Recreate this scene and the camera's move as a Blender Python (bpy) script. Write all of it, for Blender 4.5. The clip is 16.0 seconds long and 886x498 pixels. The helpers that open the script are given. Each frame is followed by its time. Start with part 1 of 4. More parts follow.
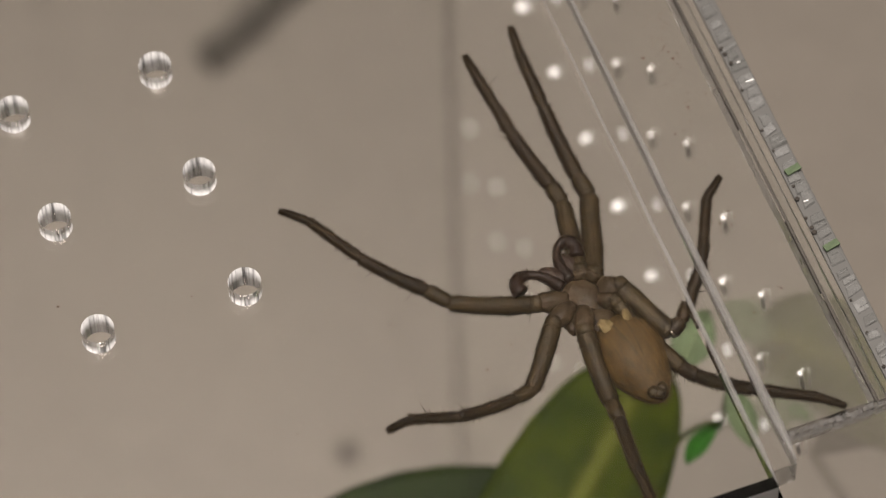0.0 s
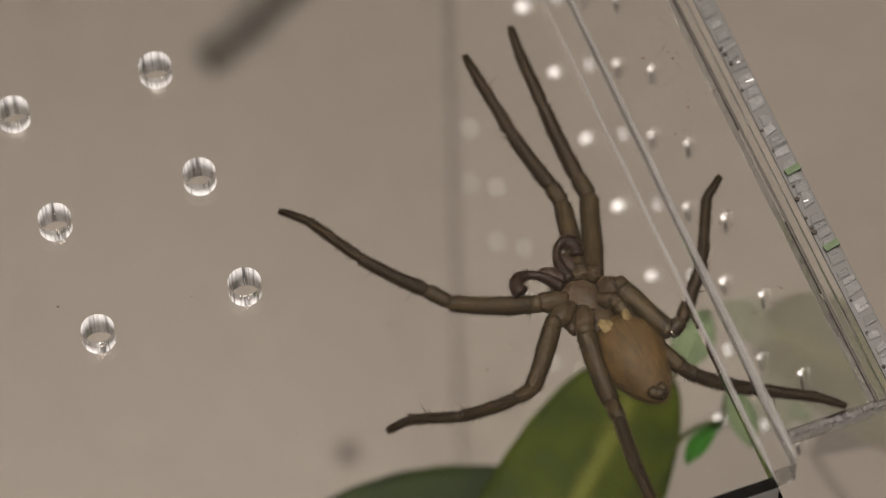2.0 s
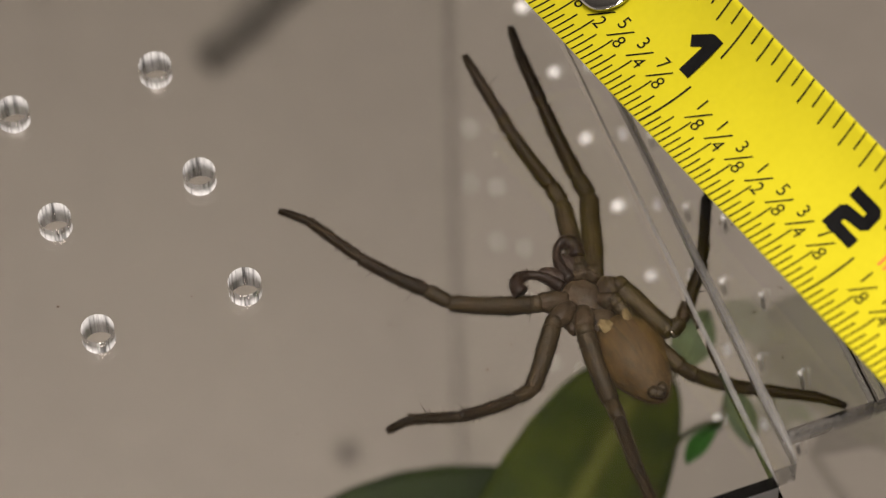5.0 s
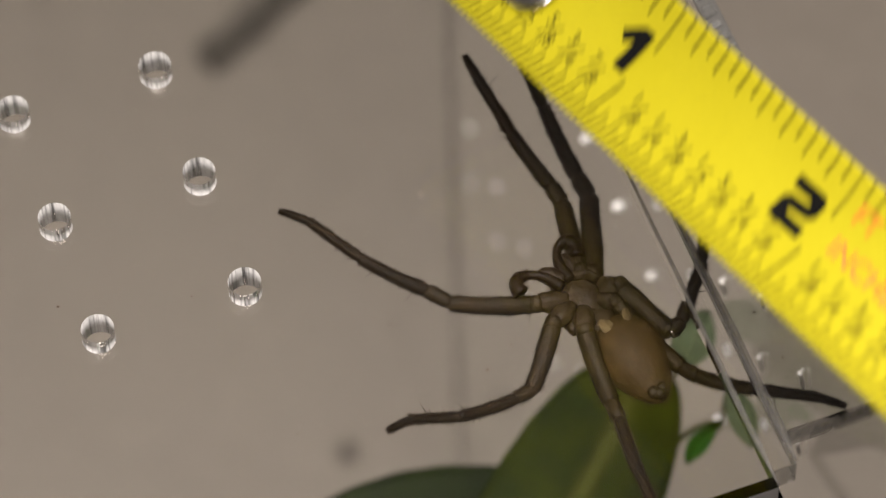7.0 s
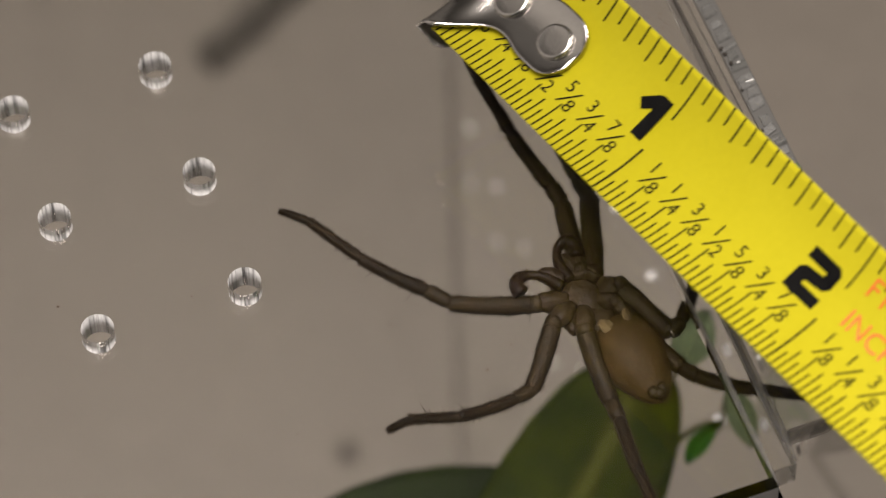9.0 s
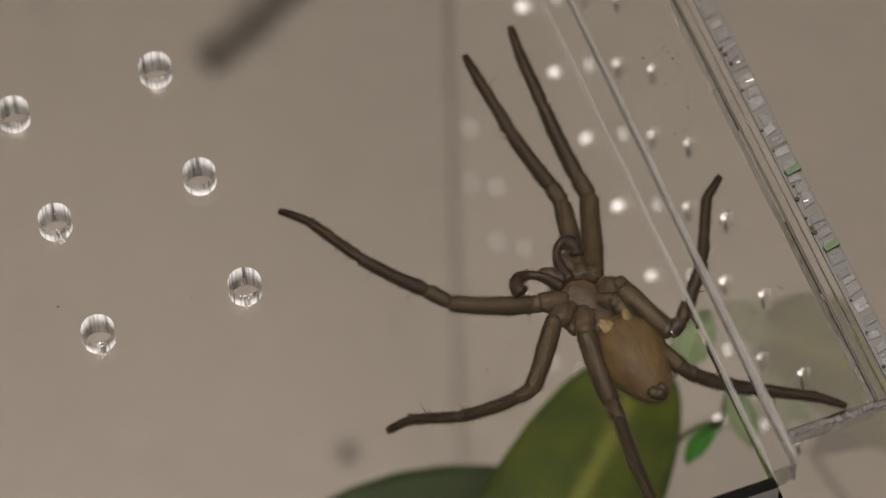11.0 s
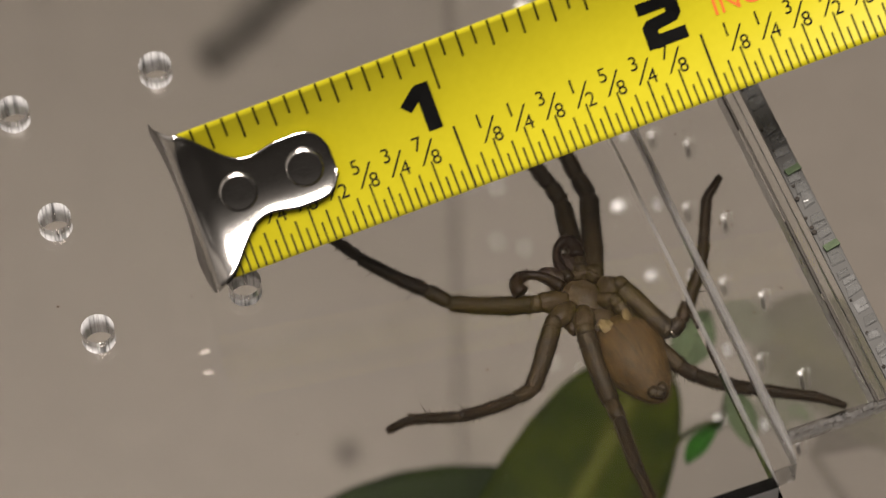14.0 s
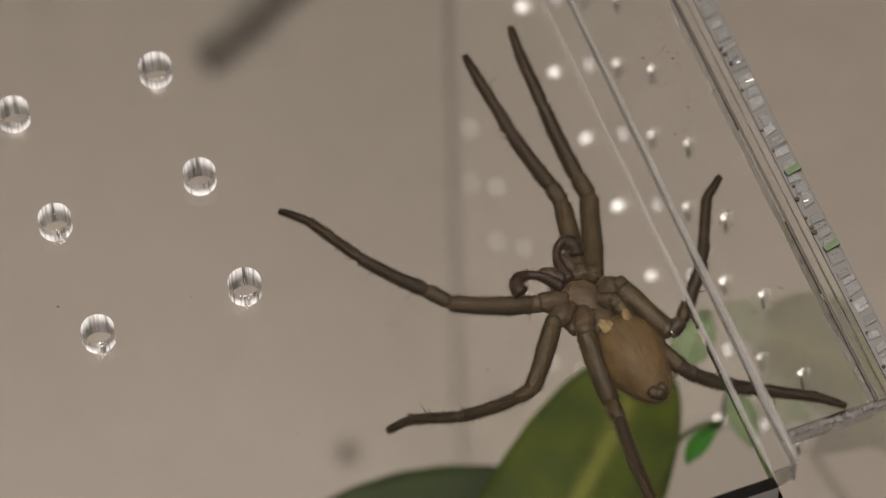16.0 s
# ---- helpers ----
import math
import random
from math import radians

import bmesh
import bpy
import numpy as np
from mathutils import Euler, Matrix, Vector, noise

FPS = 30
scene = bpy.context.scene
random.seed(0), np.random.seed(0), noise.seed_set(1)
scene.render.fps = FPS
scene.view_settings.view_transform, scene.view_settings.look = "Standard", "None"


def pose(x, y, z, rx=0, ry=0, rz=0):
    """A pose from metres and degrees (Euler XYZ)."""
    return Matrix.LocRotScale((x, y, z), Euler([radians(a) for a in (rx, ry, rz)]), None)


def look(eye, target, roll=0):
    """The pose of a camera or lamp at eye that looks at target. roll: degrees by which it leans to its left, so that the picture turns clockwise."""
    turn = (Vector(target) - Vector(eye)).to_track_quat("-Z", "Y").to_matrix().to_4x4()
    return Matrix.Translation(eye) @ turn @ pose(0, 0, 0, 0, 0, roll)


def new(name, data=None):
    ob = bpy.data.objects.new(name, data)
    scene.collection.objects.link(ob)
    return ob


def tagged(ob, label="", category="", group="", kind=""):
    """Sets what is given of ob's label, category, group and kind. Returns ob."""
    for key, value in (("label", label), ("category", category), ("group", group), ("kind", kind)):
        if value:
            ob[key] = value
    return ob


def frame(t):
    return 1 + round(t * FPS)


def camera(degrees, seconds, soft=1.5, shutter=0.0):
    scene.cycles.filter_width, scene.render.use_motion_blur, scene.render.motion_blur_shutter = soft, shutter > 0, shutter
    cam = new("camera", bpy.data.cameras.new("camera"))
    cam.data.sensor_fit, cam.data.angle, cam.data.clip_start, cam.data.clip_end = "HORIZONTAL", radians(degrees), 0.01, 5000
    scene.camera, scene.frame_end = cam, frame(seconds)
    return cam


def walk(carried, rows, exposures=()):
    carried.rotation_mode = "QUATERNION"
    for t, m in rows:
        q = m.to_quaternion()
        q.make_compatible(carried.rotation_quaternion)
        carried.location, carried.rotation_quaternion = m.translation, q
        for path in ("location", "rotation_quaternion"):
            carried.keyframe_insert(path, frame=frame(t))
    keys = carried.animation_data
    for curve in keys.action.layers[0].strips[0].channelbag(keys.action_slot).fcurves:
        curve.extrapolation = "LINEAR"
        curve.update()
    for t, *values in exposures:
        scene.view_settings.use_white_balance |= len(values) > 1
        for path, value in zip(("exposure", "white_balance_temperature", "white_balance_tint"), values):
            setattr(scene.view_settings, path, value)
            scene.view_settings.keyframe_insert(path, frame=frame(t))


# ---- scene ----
MM = 0.00095                # the box and what is in it were laid out in these units
TM = 0.001                  # the tape measure is in true millimetres
TOP = 250.0                 # height of the lid's upper face over the table, in MM
LID = TOP * MM

cam = camera(12.32, 16.0, soft=1.25, shutter=0.7)
cam.data.dof.use_dof = True
cam.data.dof.focus_distance = 0.4035
cam.data.dof.aperture_fstop = 25.0
EYE, AIM = (0, -233.18 * MM, LID + 357.88 * MM), (0, 0, LID)
walk(cam, [(0, look(EYE, AIM, -1.87)), (16, look(EYE, AIM, -1.87))], exposures=[(0, 0.0), (3.6, 0.0), (4.2, -0.1), (6.3, -0.2), (7.0, -0.18), (7.4, -0.38), (9.2, -0.36), (10.5, -0.12), (11.7, -0.17), (12.5, -0.18), (15.0, -0.18), (15.4, 0.0), (16, 0.0)])

# ---- light ----
world = bpy.data.worlds.new("room_air")
scene.world = world
world.use_nodes = True
bg = world.node_tree.nodes["Background"]
bg.inputs[0].default_value = (1.0, 0.93, 0.84, 1)
bg.inputs[1].default_value = 0.18

# one lamp hanging over the table, a little before the box's middle
lamp_data = bpy.data.lights.new("table_lamp_bulb", "POINT")
lamp_data.shadow_soft_size = 0.25
lamp_data.energy, lamp_data.color = 55.5, (1.0, 0.90, 0.83)
lamp = new("table_lamp_bulb", lamp_data)
lamp.location = (-0.01, -0.07, LID + 0.82)


# ---- materials ----
def material(name):
    m = bpy.data.materials.new(name)
    m.use_nodes = True
    return m, m.node_tree.nodes, m.node_tree.links, m.node_tree.nodes["Principled BSDF"]


def mottled(name, dark, light, scale, rough=0.6, bump=0.0, fine=8.0, metal=0.0, depth=0.0002, spec=0.5, sharp=0.2, shift=(0, 0, 0)):
    """Two-scale noise between two colours, with a relief of the same grain."""
    m, nodes, links, bsdf = material(name)
    co = nodes.new("ShaderNodeTexCoord")
    big, small = nodes.new("ShaderNodeTexNoise"), nodes.new("ShaderNodeTexNoise")
    big.inputs["Scale"].default_value, small.inputs["Scale"].default_value = scale, scale * fine
    big.inputs["Detail"].default_value, small.inputs["Detail"].default_value = 4, 6
    mix = nodes.new("ShaderNodeMath")
    mix.operation = "MULTIPLY_ADD"
    mix.inputs[1].default_value = 0.55
    half = nodes.new("ShaderNodeMath")
    half.operation = "MULTIPLY"
    half.inputs[1].default_value = 0.45
    ramp = nodes.new("ShaderNodeValToRGB")
    ramp.color_ramp.elements[0].position, ramp.color_ramp.elements[1].position = 0.5 - sharp, 0.5 + sharp
    ramp.color_ramp.elements[0].color, ramp.color_ramp.elements[1].color = (*dark, 1), (*light, 1)
    mp = nodes.new("ShaderNodeMapping")
    mp.inputs["Location"].default_value = shift
    links.new(co.outputs["Object"], mp.inputs["Vector"])
    links.new(mp.outputs["Vector"], big.inputs["Vector"])
    links.new(co.outputs["Object"], small.inputs["Vector"])
    links.new(small.outputs["Fac"], half.inputs[0])
    links.new(big.outputs["Fac"], mix.inputs[0])
    links.new(half.outputs[0], mix.inputs[2])
    links.new(mix.outputs[0], ramp.inputs["Fac"])
    links.new(ramp.outputs["Color"], bsdf.inputs["Base Color"])
    bsdf.inputs["Roughness"].default_value = rough
    bsdf.inputs["Metallic"].default_value = metal
    bsdf.inputs["Specular IOR Level"].default_value = spec
    if bump:
        b = nodes.new("ShaderNodeBump")
        b.inputs["Strength"].default_value, b.inputs["Distance"].default_value = bump, depth
        links.new(small.outputs["Fac"], b.inputs["Height"])
        links.new(b.outputs["Normal"], bsdf.inputs["Normal"])
    return m


def clear(name, rough=0.0, tint=(1, 1, 1), bump=0.0, scale=300):
    m, nodes, links, bsdf = material(name)
    bsdf.inputs["Base Color"].default_value = (*tint, 1)
    bsdf.inputs["Transmission Weight"].default_value = 1.0
    bsdf.inputs["Roughness"].default_value = rough
    bsdf.inputs["IOR"].default_value = 1.49
    if bump:
        co, tex, b = nodes.new("ShaderNodeTexCoord"), nodes.new("ShaderNodeTexNoise"), nodes.new("ShaderNodeBump")
        tex.inputs["Scale"].default_value = scale
        b.inputs["Strength"].default_value, b.inputs["Distance"].default_value = bump, 0.0003
        links.new(co.outputs["Object"], tex.inputs["Vector"])
        links.new(tex.outputs["Fac"], b.inputs["Height"])
        links.new(b.outputs["Normal"], bsdf.inputs["Normal"])
    return m


ACRYLIC = clear("clear_acrylic", 0.0, (0.985, 0.99, 0.985))


def drilled_wall():
    """Drilled acrylic: clear where the bit left it smooth, whitish where it scored it, in lines along the bore."""
    m, nodes, links, bsdf = material("drilled_acrylic")
    bsdf.inputs["IOR"].default_value = 1.49
    bsdf.inputs["Roughness"].default_value = 0.12
    bsdf.inputs["Coat Weight"].default_value, bsdf.inputs["Coat Roughness"].default_value = 1.0, 0.05
    co, mp = nodes.new("ShaderNodeTexCoord"), nodes.new("ShaderNodeMapping")
    mp.inputs["Scale"].default_value = (1, 1, 0.03)
    tex, broad, b = nodes.new("ShaderNodeTexNoise"), nodes.new("ShaderNodeTexNoise"), nodes.new("ShaderNodeBump")
    tex.inputs["Scale"].default_value, tex.inputs["Detail"].default_value = 3400, 4
    broad.inputs["Scale"].default_value, broad.inputs["Detail"].default_value = 900, 2
    b.inputs["Strength"].default_value, b.inputs["Distance"].default_value = 1.0, 0.0008
    links.new(co.outputs["Object"], mp.inputs["Vector"])
    links.new(mp.outputs["Vector"], tex.inputs["Vector"])
    links.new(mp.outputs["Vector"], broad.inputs["Vector"])
    links.new(tex.outputs["Fac"], b.inputs["Height"])
    links.new(b.outputs["Normal"], bsdf.inputs["Normal"])
    mix = nodes.new("ShaderNodeMath")
    mix.operation = "ADD"
    links.new(tex.outputs["Fac"], mix.inputs[0])
    links.new(broad.outputs["Fac"], mix.inputs[1])
    score, paint = nodes.new("ShaderNodeMapRange"), nodes.new("ShaderNodeValToRGB")
    score.inputs["From Min"].default_value, score.inputs["From Max"].default_value = 0.74, 1.02
    score.inputs["To Min"].default_value, score.inputs["To Max"].default_value = 0.75, 0.03
    links.new(mix.outputs[0], score.inputs["Value"])
    links.new(score.outputs["Result"], bsdf.inputs["Transmission Weight"])
    paint.color_ramp.elements[0].color, paint.color_ramp.elements[1].color = (0.86, 0.86, 0.86, 1), (0.30, 0.30, 0.30, 1)
    links.new(score.outputs["Result"], paint.inputs["Fac"])
    links.new(paint.outputs["Color"], bsdf.inputs["Base Color"])
    return m


def hazy(name, low, high, thin, thick, scale=600, rough=0.35):
    """Scuffed or hazy clear plastic: partly seen through, partly a matt grey, uneven from piece to piece."""
    m, nodes, links, bsdf = material(name)
    geo, ramp = nodes.new("ShaderNodeNewGeometry"), nodes.new("ShaderNodeValToRGB")
    ramp.color_ramp.elements[0].color, ramp.color_ramp.elements[1].color = (*low, 1), (*high, 1)
    links.new(geo.outputs["Random Per Island"], ramp.inputs["Fac"])
    links.new(ramp.outputs["Color"], bsdf.inputs["Base Color"])
    bsdf.inputs["Roughness"].default_value = rough
    co, tex, span = nodes.new("ShaderNodeTexCoord"), nodes.new("ShaderNodeTexNoise"), nodes.new("ShaderNodeMapRange")
    tex.inputs["Scale"].default_value, tex.inputs["Detail"].default_value = scale, 4
    span.inputs["From Min"].default_value, span.inputs["From Max"].default_value = 0.3, 0.7
    span.inputs["To Min"].default_value, span.inputs["To Max"].default_value = thin, thick
    see, mix = nodes.new("ShaderNodeBsdfTransparent"), nodes.new("ShaderNodeMixShader")
    links.new(co.outputs["Object"], tex.inputs["Vector"])
    links.new(tex.outputs["Fac"], span.inputs["Value"])
    links.new(span.outputs["Result"], mix.inputs["Fac"])
    links.new(see.outputs["BSDF"], mix.inputs[1])
    links.new(bsdf.outputs["BSDF"], mix.inputs[2])
    links.new(mix.outputs["Shader"], nodes["Material Output"].inputs["Surface"])
    return m


BORE = drilled_wall()
BEAD = hazy("hazy_band_plastic", (0.18, 0.175, 0.168), (0.20, 0.195, 0.188), 0.25, 0.45, 500)
SCUFF = hazy("scuffed_cut_edge", (0.15, 0.147, 0.141), (0.17, 0.167, 0.161), 0.4, 0.7, 400)
EDGE = clear("matt_cut_edge", 0.45, (0.72, 0.72, 0.71), 0.4, 700)
EDGE.node_tree.nodes["Principled BSDF"].inputs["Transmission Weight"].default_value = 0.70
SAWN = hazy("sawn_acrylic", (0.085, 0.086, 0.080), (0.23, 0.232, 0.228), 0.25, 0.85, 1400)
MILKY = hazy("milky_edge_acrylic", (0.100, 0.099, 0.094), (0.11, 0.109, 0.104), 0.88, 1.0, 500)
# white that stands in for lamp glints at holes and on sawn ridges
GLINT = mottled("white_glint_plastic", (0.86, 0.86, 0.85), (0.94, 0.94, 0.93), 900, 0.25)
# dark side of each drilled hole, put in as a grey tint
BORESHADE = clear("bore_shade_tint", 0.35, (0.12, 0.12, 0.12), 0.3, 900)
TABLE = mottled("beige_tabletop", (0.178, 0.158, 0.1330), (0.218, 0.1945, 0.1645), 7, 0.65, 0.1, 30, sharp=0.14, shift=(0.37, 0.05, 0))
WALLPAINT = mottled("dark_wall_paint", (0.040, 0.037, 0.034), (0.055, 0.051, 0.047), 3, 0.8)
BOUNCEWALL = mottled("white_bounce_paint", (0.34, 0.33, 0.315), (0.40, 0.388, 0.37), 3, 0.8)
CEILING = mottled("grey_ceiling_paint", (0.115, 0.11, 0.103), (0.14, 0.134, 0.126), 3, 0.8)
CUTICLE = mottled("brown_cuticle", (0.0070, 0.0045, 0.0016), (0.0232, 0.0151, 0.0054), 700, 0.45, 0.9, 6, depth=0.00014, spec=0.11, sharp=0.11)
STERNUM = mottled("pale_brown_cuticle", (0.0098, 0.0061, 0.0027), (0.0255, 0.0162, 0.0074), 700, 0.45, 0.9, 6, depth=0.00010, spec=0.11, sharp=0.14)
DARKLEG = mottled("dark_brown_cuticle", (0.0046, 0.0028, 0.0013), (0.0152, 0.0095, 0.0041), 700, 0.45, 0.8, 6, depth=0.00012, spec=0.10, sharp=0.12)
PALPSKIN = mottled("blackish_cuticle", (0.0034, 0.0017, 0.0010), (0.0100, 0.0052, 0.0029), 700, 0.28, 0.6, 7, depth=0.0001, spec=0.14)
JAWSKIN = mottled("reddish_brown_cuticle", (0.0080, 0.0044, 0.0026), (0.0200, 0.0116, 0.0068), 700, 0.40, 0.8, 6, depth=0.00012, spec=0.14, sharp=0.12)
MEMBRANE = mottled("pale_joint_skin", (0.020, 0.015, 0.010), (0.062, 0.049, 0.035), 900, 0.4, 0.6, 6, depth=0.0001, spec=0.3)
JOINT = mottled("tan_joint_skin", (0.012, 0.008, 0.0042), (0.038, 0.027, 0.015), 900, 0.4, 0.6, 6, depth=0.0001, spec=0.3)
BRISTLE = mottled("dark_bristle", (0.008, 0.0052, 0.0026), (0.024, 0.0160, 0.0078), 900, 0.7, spec=0.06)
CREAM = mottled("cream_lung_cover", (0.036, 0.025, 0.0100), (0.074, 0.054, 0.0250), 420, 0.6, 0.3, 6, spec=0.06)
STEEL = mottled("nickelled_steel", (0.58, 0.565, 0.54), (0.70, 0.685, 0.66), 260, 0.16, 0.22, 14, metal=1.0, depth=0.00004)
# the dark reflection in the hook's lip is put into this steel's colour
DARKSTEEL = mottled("steel_with_dark_reflection", (0.13, 0.12, 0.11), (0.24, 0.225, 0.21), 400, 0.42, 0.3, 10, metal=1.0, depth=0.00004)
YELLOW = mottled("yellow_lacquer", (0.525, 0.467, 0.0135), (0.585, 0.523, 0.018), 90, 0.45, 0.08, 14, depth=0.00004, spec=0.2)
INK = mottled("black_print", (0.003, 0.003, 0.003), (0.007, 0.007, 0.007), 700, 0.6, spec=0.06)
RED = mottled("orange_red_print", (0.70, 0.13, 0.02), (0.80, 0.19, 0.03), 700, 0.5)
SPECK = mottled("brown_specks", (0.030, 0.018, 0.010), (0.110, 0.058, 0.028), 2500, 0.8)
BLACKISH = mottled("dark_brown_dirt_shade", (0.018, 0.015, 0.012), (0.05, 0.042, 0.034), 150, 0.7, 0.4)


TWIG = mottled("weathered_twig_bark", (0.032, 0.028, 0.023), (0.075, 0.066, 0.054), 150, 0.7, 0.4)


def abdomen_skin():
    """Tan skin with dark lengthwise streaks; the thing's x runs along the abdomen."""
    m, nodes, links, bsdf = material("tan_abdomen_skin")
    co, mp = nodes.new("ShaderNodeTexCoord"), nodes.new("ShaderNodeMapping")
    mp.inputs["Scale"].default_value = (400, 4000, 3400)
    streak, fine = nodes.new("ShaderNodeTexNoise"), nodes.new("ShaderNodeTexNoise")
    streak.inputs["Scale"].default_value, streak.inputs["Detail"].default_value = 1.0, 5
    fine.inputs["Scale"].default_value, fine.inputs["Detail"].default_value = 2200, 7
    ramp = nodes.new("ShaderNodeValToRGB")
    ramp.color_ramp.elements[0].position, ramp.color_ramp.elements[1].position = 0.34, 0.62
    ramp.color_ramp.elements[0].color, ramp.color_ramp.elements[1].color = (0.0165, 0.0095, 0.0027, 1), (0.064, 0.0370, 0.0100, 1)
    mix, bump = nodes.new("ShaderNodeMix"), nodes.new("ShaderNodeBump")
    mix.data_type, mix.blend_type = "RGBA", "MULTIPLY"
    mix.inputs["Factor"].default_value = 0.85
    links.new(co.outputs["Object"], mp.inputs["Vector"])
    links.new(mp.outputs["Vector"], streak.inputs["Vector"])
    links.new(co.outputs["Object"], fine.inputs["Vector"])
    links.new(streak.outputs["Fac"], ramp.inputs["Fac"])
    links.new(ramp.outputs["Color"], mix.inputs["A"])
    links.new(fine.outputs["Fac"], mix.inputs["B"])
    # two dark lines along the middle of the belly
    sep = nodes.new("ShaderNodeSeparateXYZ")
    links.new(co.outputs["Object"], sep.inputs[0])

    def step(op, a, b):
        n = nodes.new("ShaderNodeMath")
        n.operation = op
        for k, x in enumerate((a, b)):
            if isinstance(x, float):
                n.inputs[k].default_value = x
            elif x is not None:
                links.new(x, n.inputs[k])
        return n.outputs[0]

    wobble = step("MULTIPLY", fine.outputs["Fac"], 0.00025)
    slant = step("MULTIPLY", sep.outputs["X"], 0.10)
    across = step("ADD", step("ABSOLUTE", sep.outputs["Y"], None), slant)
    off = step("ABSOLUTE", step("SUBTRACT", step("ADD", across, wobble), 0.00050), None)
    thin = step("LESS_THAN", off, 0.00008)
    span = step("MULTIPLY", step("LESS_THAN", sep.outputs["X"], 0.0012), step("GREATER_THAN", sep.outputs["X"], -0.0030))
    under = step("GREATER_THAN", sep.outputs["Z"], 0.0)
    mask = step("MULTIPLY", step("MULTIPLY", thin, span), step("MULTIPLY", under, 0.9))
    final = nodes.new("ShaderNodeMix")
    final.data_type = "RGBA"
    final.inputs["B"].default_value = (0.005, 0.003, 0.0015, 1)
    links.new(mask, final.inputs["Factor"])
    links.new(mix.outputs["Result"], final.inputs["A"])
    links.new(final.outputs["Result"], bsdf.inputs["Base Color"])
    bump.inputs["Strength"].default_value, bump.inputs["Distance"].default_value = 0.5, 0.0001
    links.new(fine.outputs["Fac"], bump.inputs["Height"])
    links.new(bump.outputs["Normal"], bsdf.inputs["Normal"])
    bsdf.inputs["Roughness"].default_value = 0.6
    bsdf.inputs["Specular IOR Level"].default_value = 0.10
    return m


def leaf_skin(name, dark, light, rib):
    """Leaf green with a pale midrib and side veins; x runs along the leaf, y across it."""
    m, nodes, links, bsdf = material(name)
    co, sep = nodes.new("ShaderNodeTexCoord"), nodes.new("ShaderNodeSeparateXYZ")
    tex = nodes.new("ShaderNodeTexNoise")
    tex.inputs["Scale"].default_value, tex.inputs["Detail"].default_value = 210, 9
    ramp = nodes.new("ShaderNodeValToRGB")
    ramp.color_ramp.elements[0].position, ramp.color_ramp.elements[1].position = 0.3, 0.7
    ramp.color_ramp.elements[0].color, ramp.color_ramp.elements[1].color = (*dark, 1), (*light, 1)
    far = nodes.new("ShaderNodeMath")
    far.operation = "ABSOLUTE"
    band = nodes.new("ShaderNodeMapRange")
    band.inputs["From Min"].default_value, band.inputs["From Max"].default_value = 0.0002, 0.0018
    band.inputs["To Min"].default_value, band.inputs["To Max"].default_value = 0.75, 0.0
    mix = nodes.new("ShaderNodeMix")
    mix.data_type = "RGBA"
    mix.inputs["B"].default_value = (*rib, 1)
    links.new(co.outputs["Object"], sep.inputs[0])
    links.new(co.outputs["Object"], tex.inputs["Vector"])
    links.new(tex.outputs["Fac"], ramp.inputs["Fac"])
    links.new(sep.outputs["Y"], far.inputs[0])
    links.new(far.outputs[0], band.inputs["Value"])
    links.new(band.outputs["Result"], mix.inputs["Factor"])
    links.new(ramp.outputs["Color"], mix.inputs["A"])
    links.new(mix.outputs["Result"], bsdf.inputs["Base Color"])
    bsdf.inputs["Roughness"].default_value = 0.55
    bsdf.inputs["Specular IOR Level"].default_value = 0.05
    return m


ABDOMEN = abdomen_skin()
LEAF = leaf_skin("mid_green_leaf", (0.0078, 0.0124, 0.0006), (0.0225, 0.0298, 0.0012), (0.050, 0.053, 0.008))
# darker copy of LEAF; its shade is put into the colour
LEAFSHADED = leaf_skin("shaded_green_leaf", (0.0040, 0.0075, 0.0012), (0.0085, 0.0135, 0.002), (0.014, 0.018, 0.004))
LEAFPALE = leaf_skin("pale_green_leaf", (0.048, 0.066, 0.034), (0.064, 0.084, 0.046), (0.065, 0.082, 0.045))
GREENCHIP = mottled("green_chip_tone", (0.030, 0.055, 0.018), (0.080, 0.115, 0.055), 1500, 0.6)
LEAFBRIGHT = leaf_skin("bright_green_leaf", (0.011, 0.052, 0.005), (0.018, 0.082, 0.008), (0.022, 0.085, 0.01))


# ---- building helpers ----
def part(name, bm, mats, parent, label="", smooth=False):
    """Links a bmesh as one mesh object under a thing or a part."""
    me = bpy.data.meshes.new(name)
    bmesh.ops.recalc_face_normals(bm, faces=bm.faces)
    bm.to_mesh(me)
    bm.free()
    for m in mats if isinstance(mats, (list, tuple)) else [mats]:
        me.materials.append(m)
    if smooth:
        for p in me.polygons:
            p.use_smooth = True
    ob = new(name, me)
    ob.parent = parent
    if label:
        tagged(ob, label)
    return ob


def box(bm, x0, x1, y0, y1, z0, z1, bevel=0.0):
    """A block in millimetres with optional bevelled edges."""
    made = bmesh.ops.create_cube(bm, size=1)["verts"]
    for v in made:
        v.co = Vector(((x0 + x1) / 2 + v.co.x * (x1 - x0), (y0 + y1) / 2 + v.co.y * (y1 - y0), (z0 + z1) / 2 + v.co.z * (z1 - z0))) * MM
    if bevel:
        edges = {e for v in made for e in v.link_edges}
        bmesh.ops.bevel(bm, geom=list(edges), offset=bevel * MM, segments=2, profile=0.5, affect="EDGES")


def cut_edges(bm, axis, least=0.7):
    """Gives the narrow faces that look along the given axes the matt look of a cut edge."""
    for f in bm.faces:
        f.normal_update()
        if any(abs(f.normal[k]) > least for k in axis):
            f.material_index = 1
    return bm


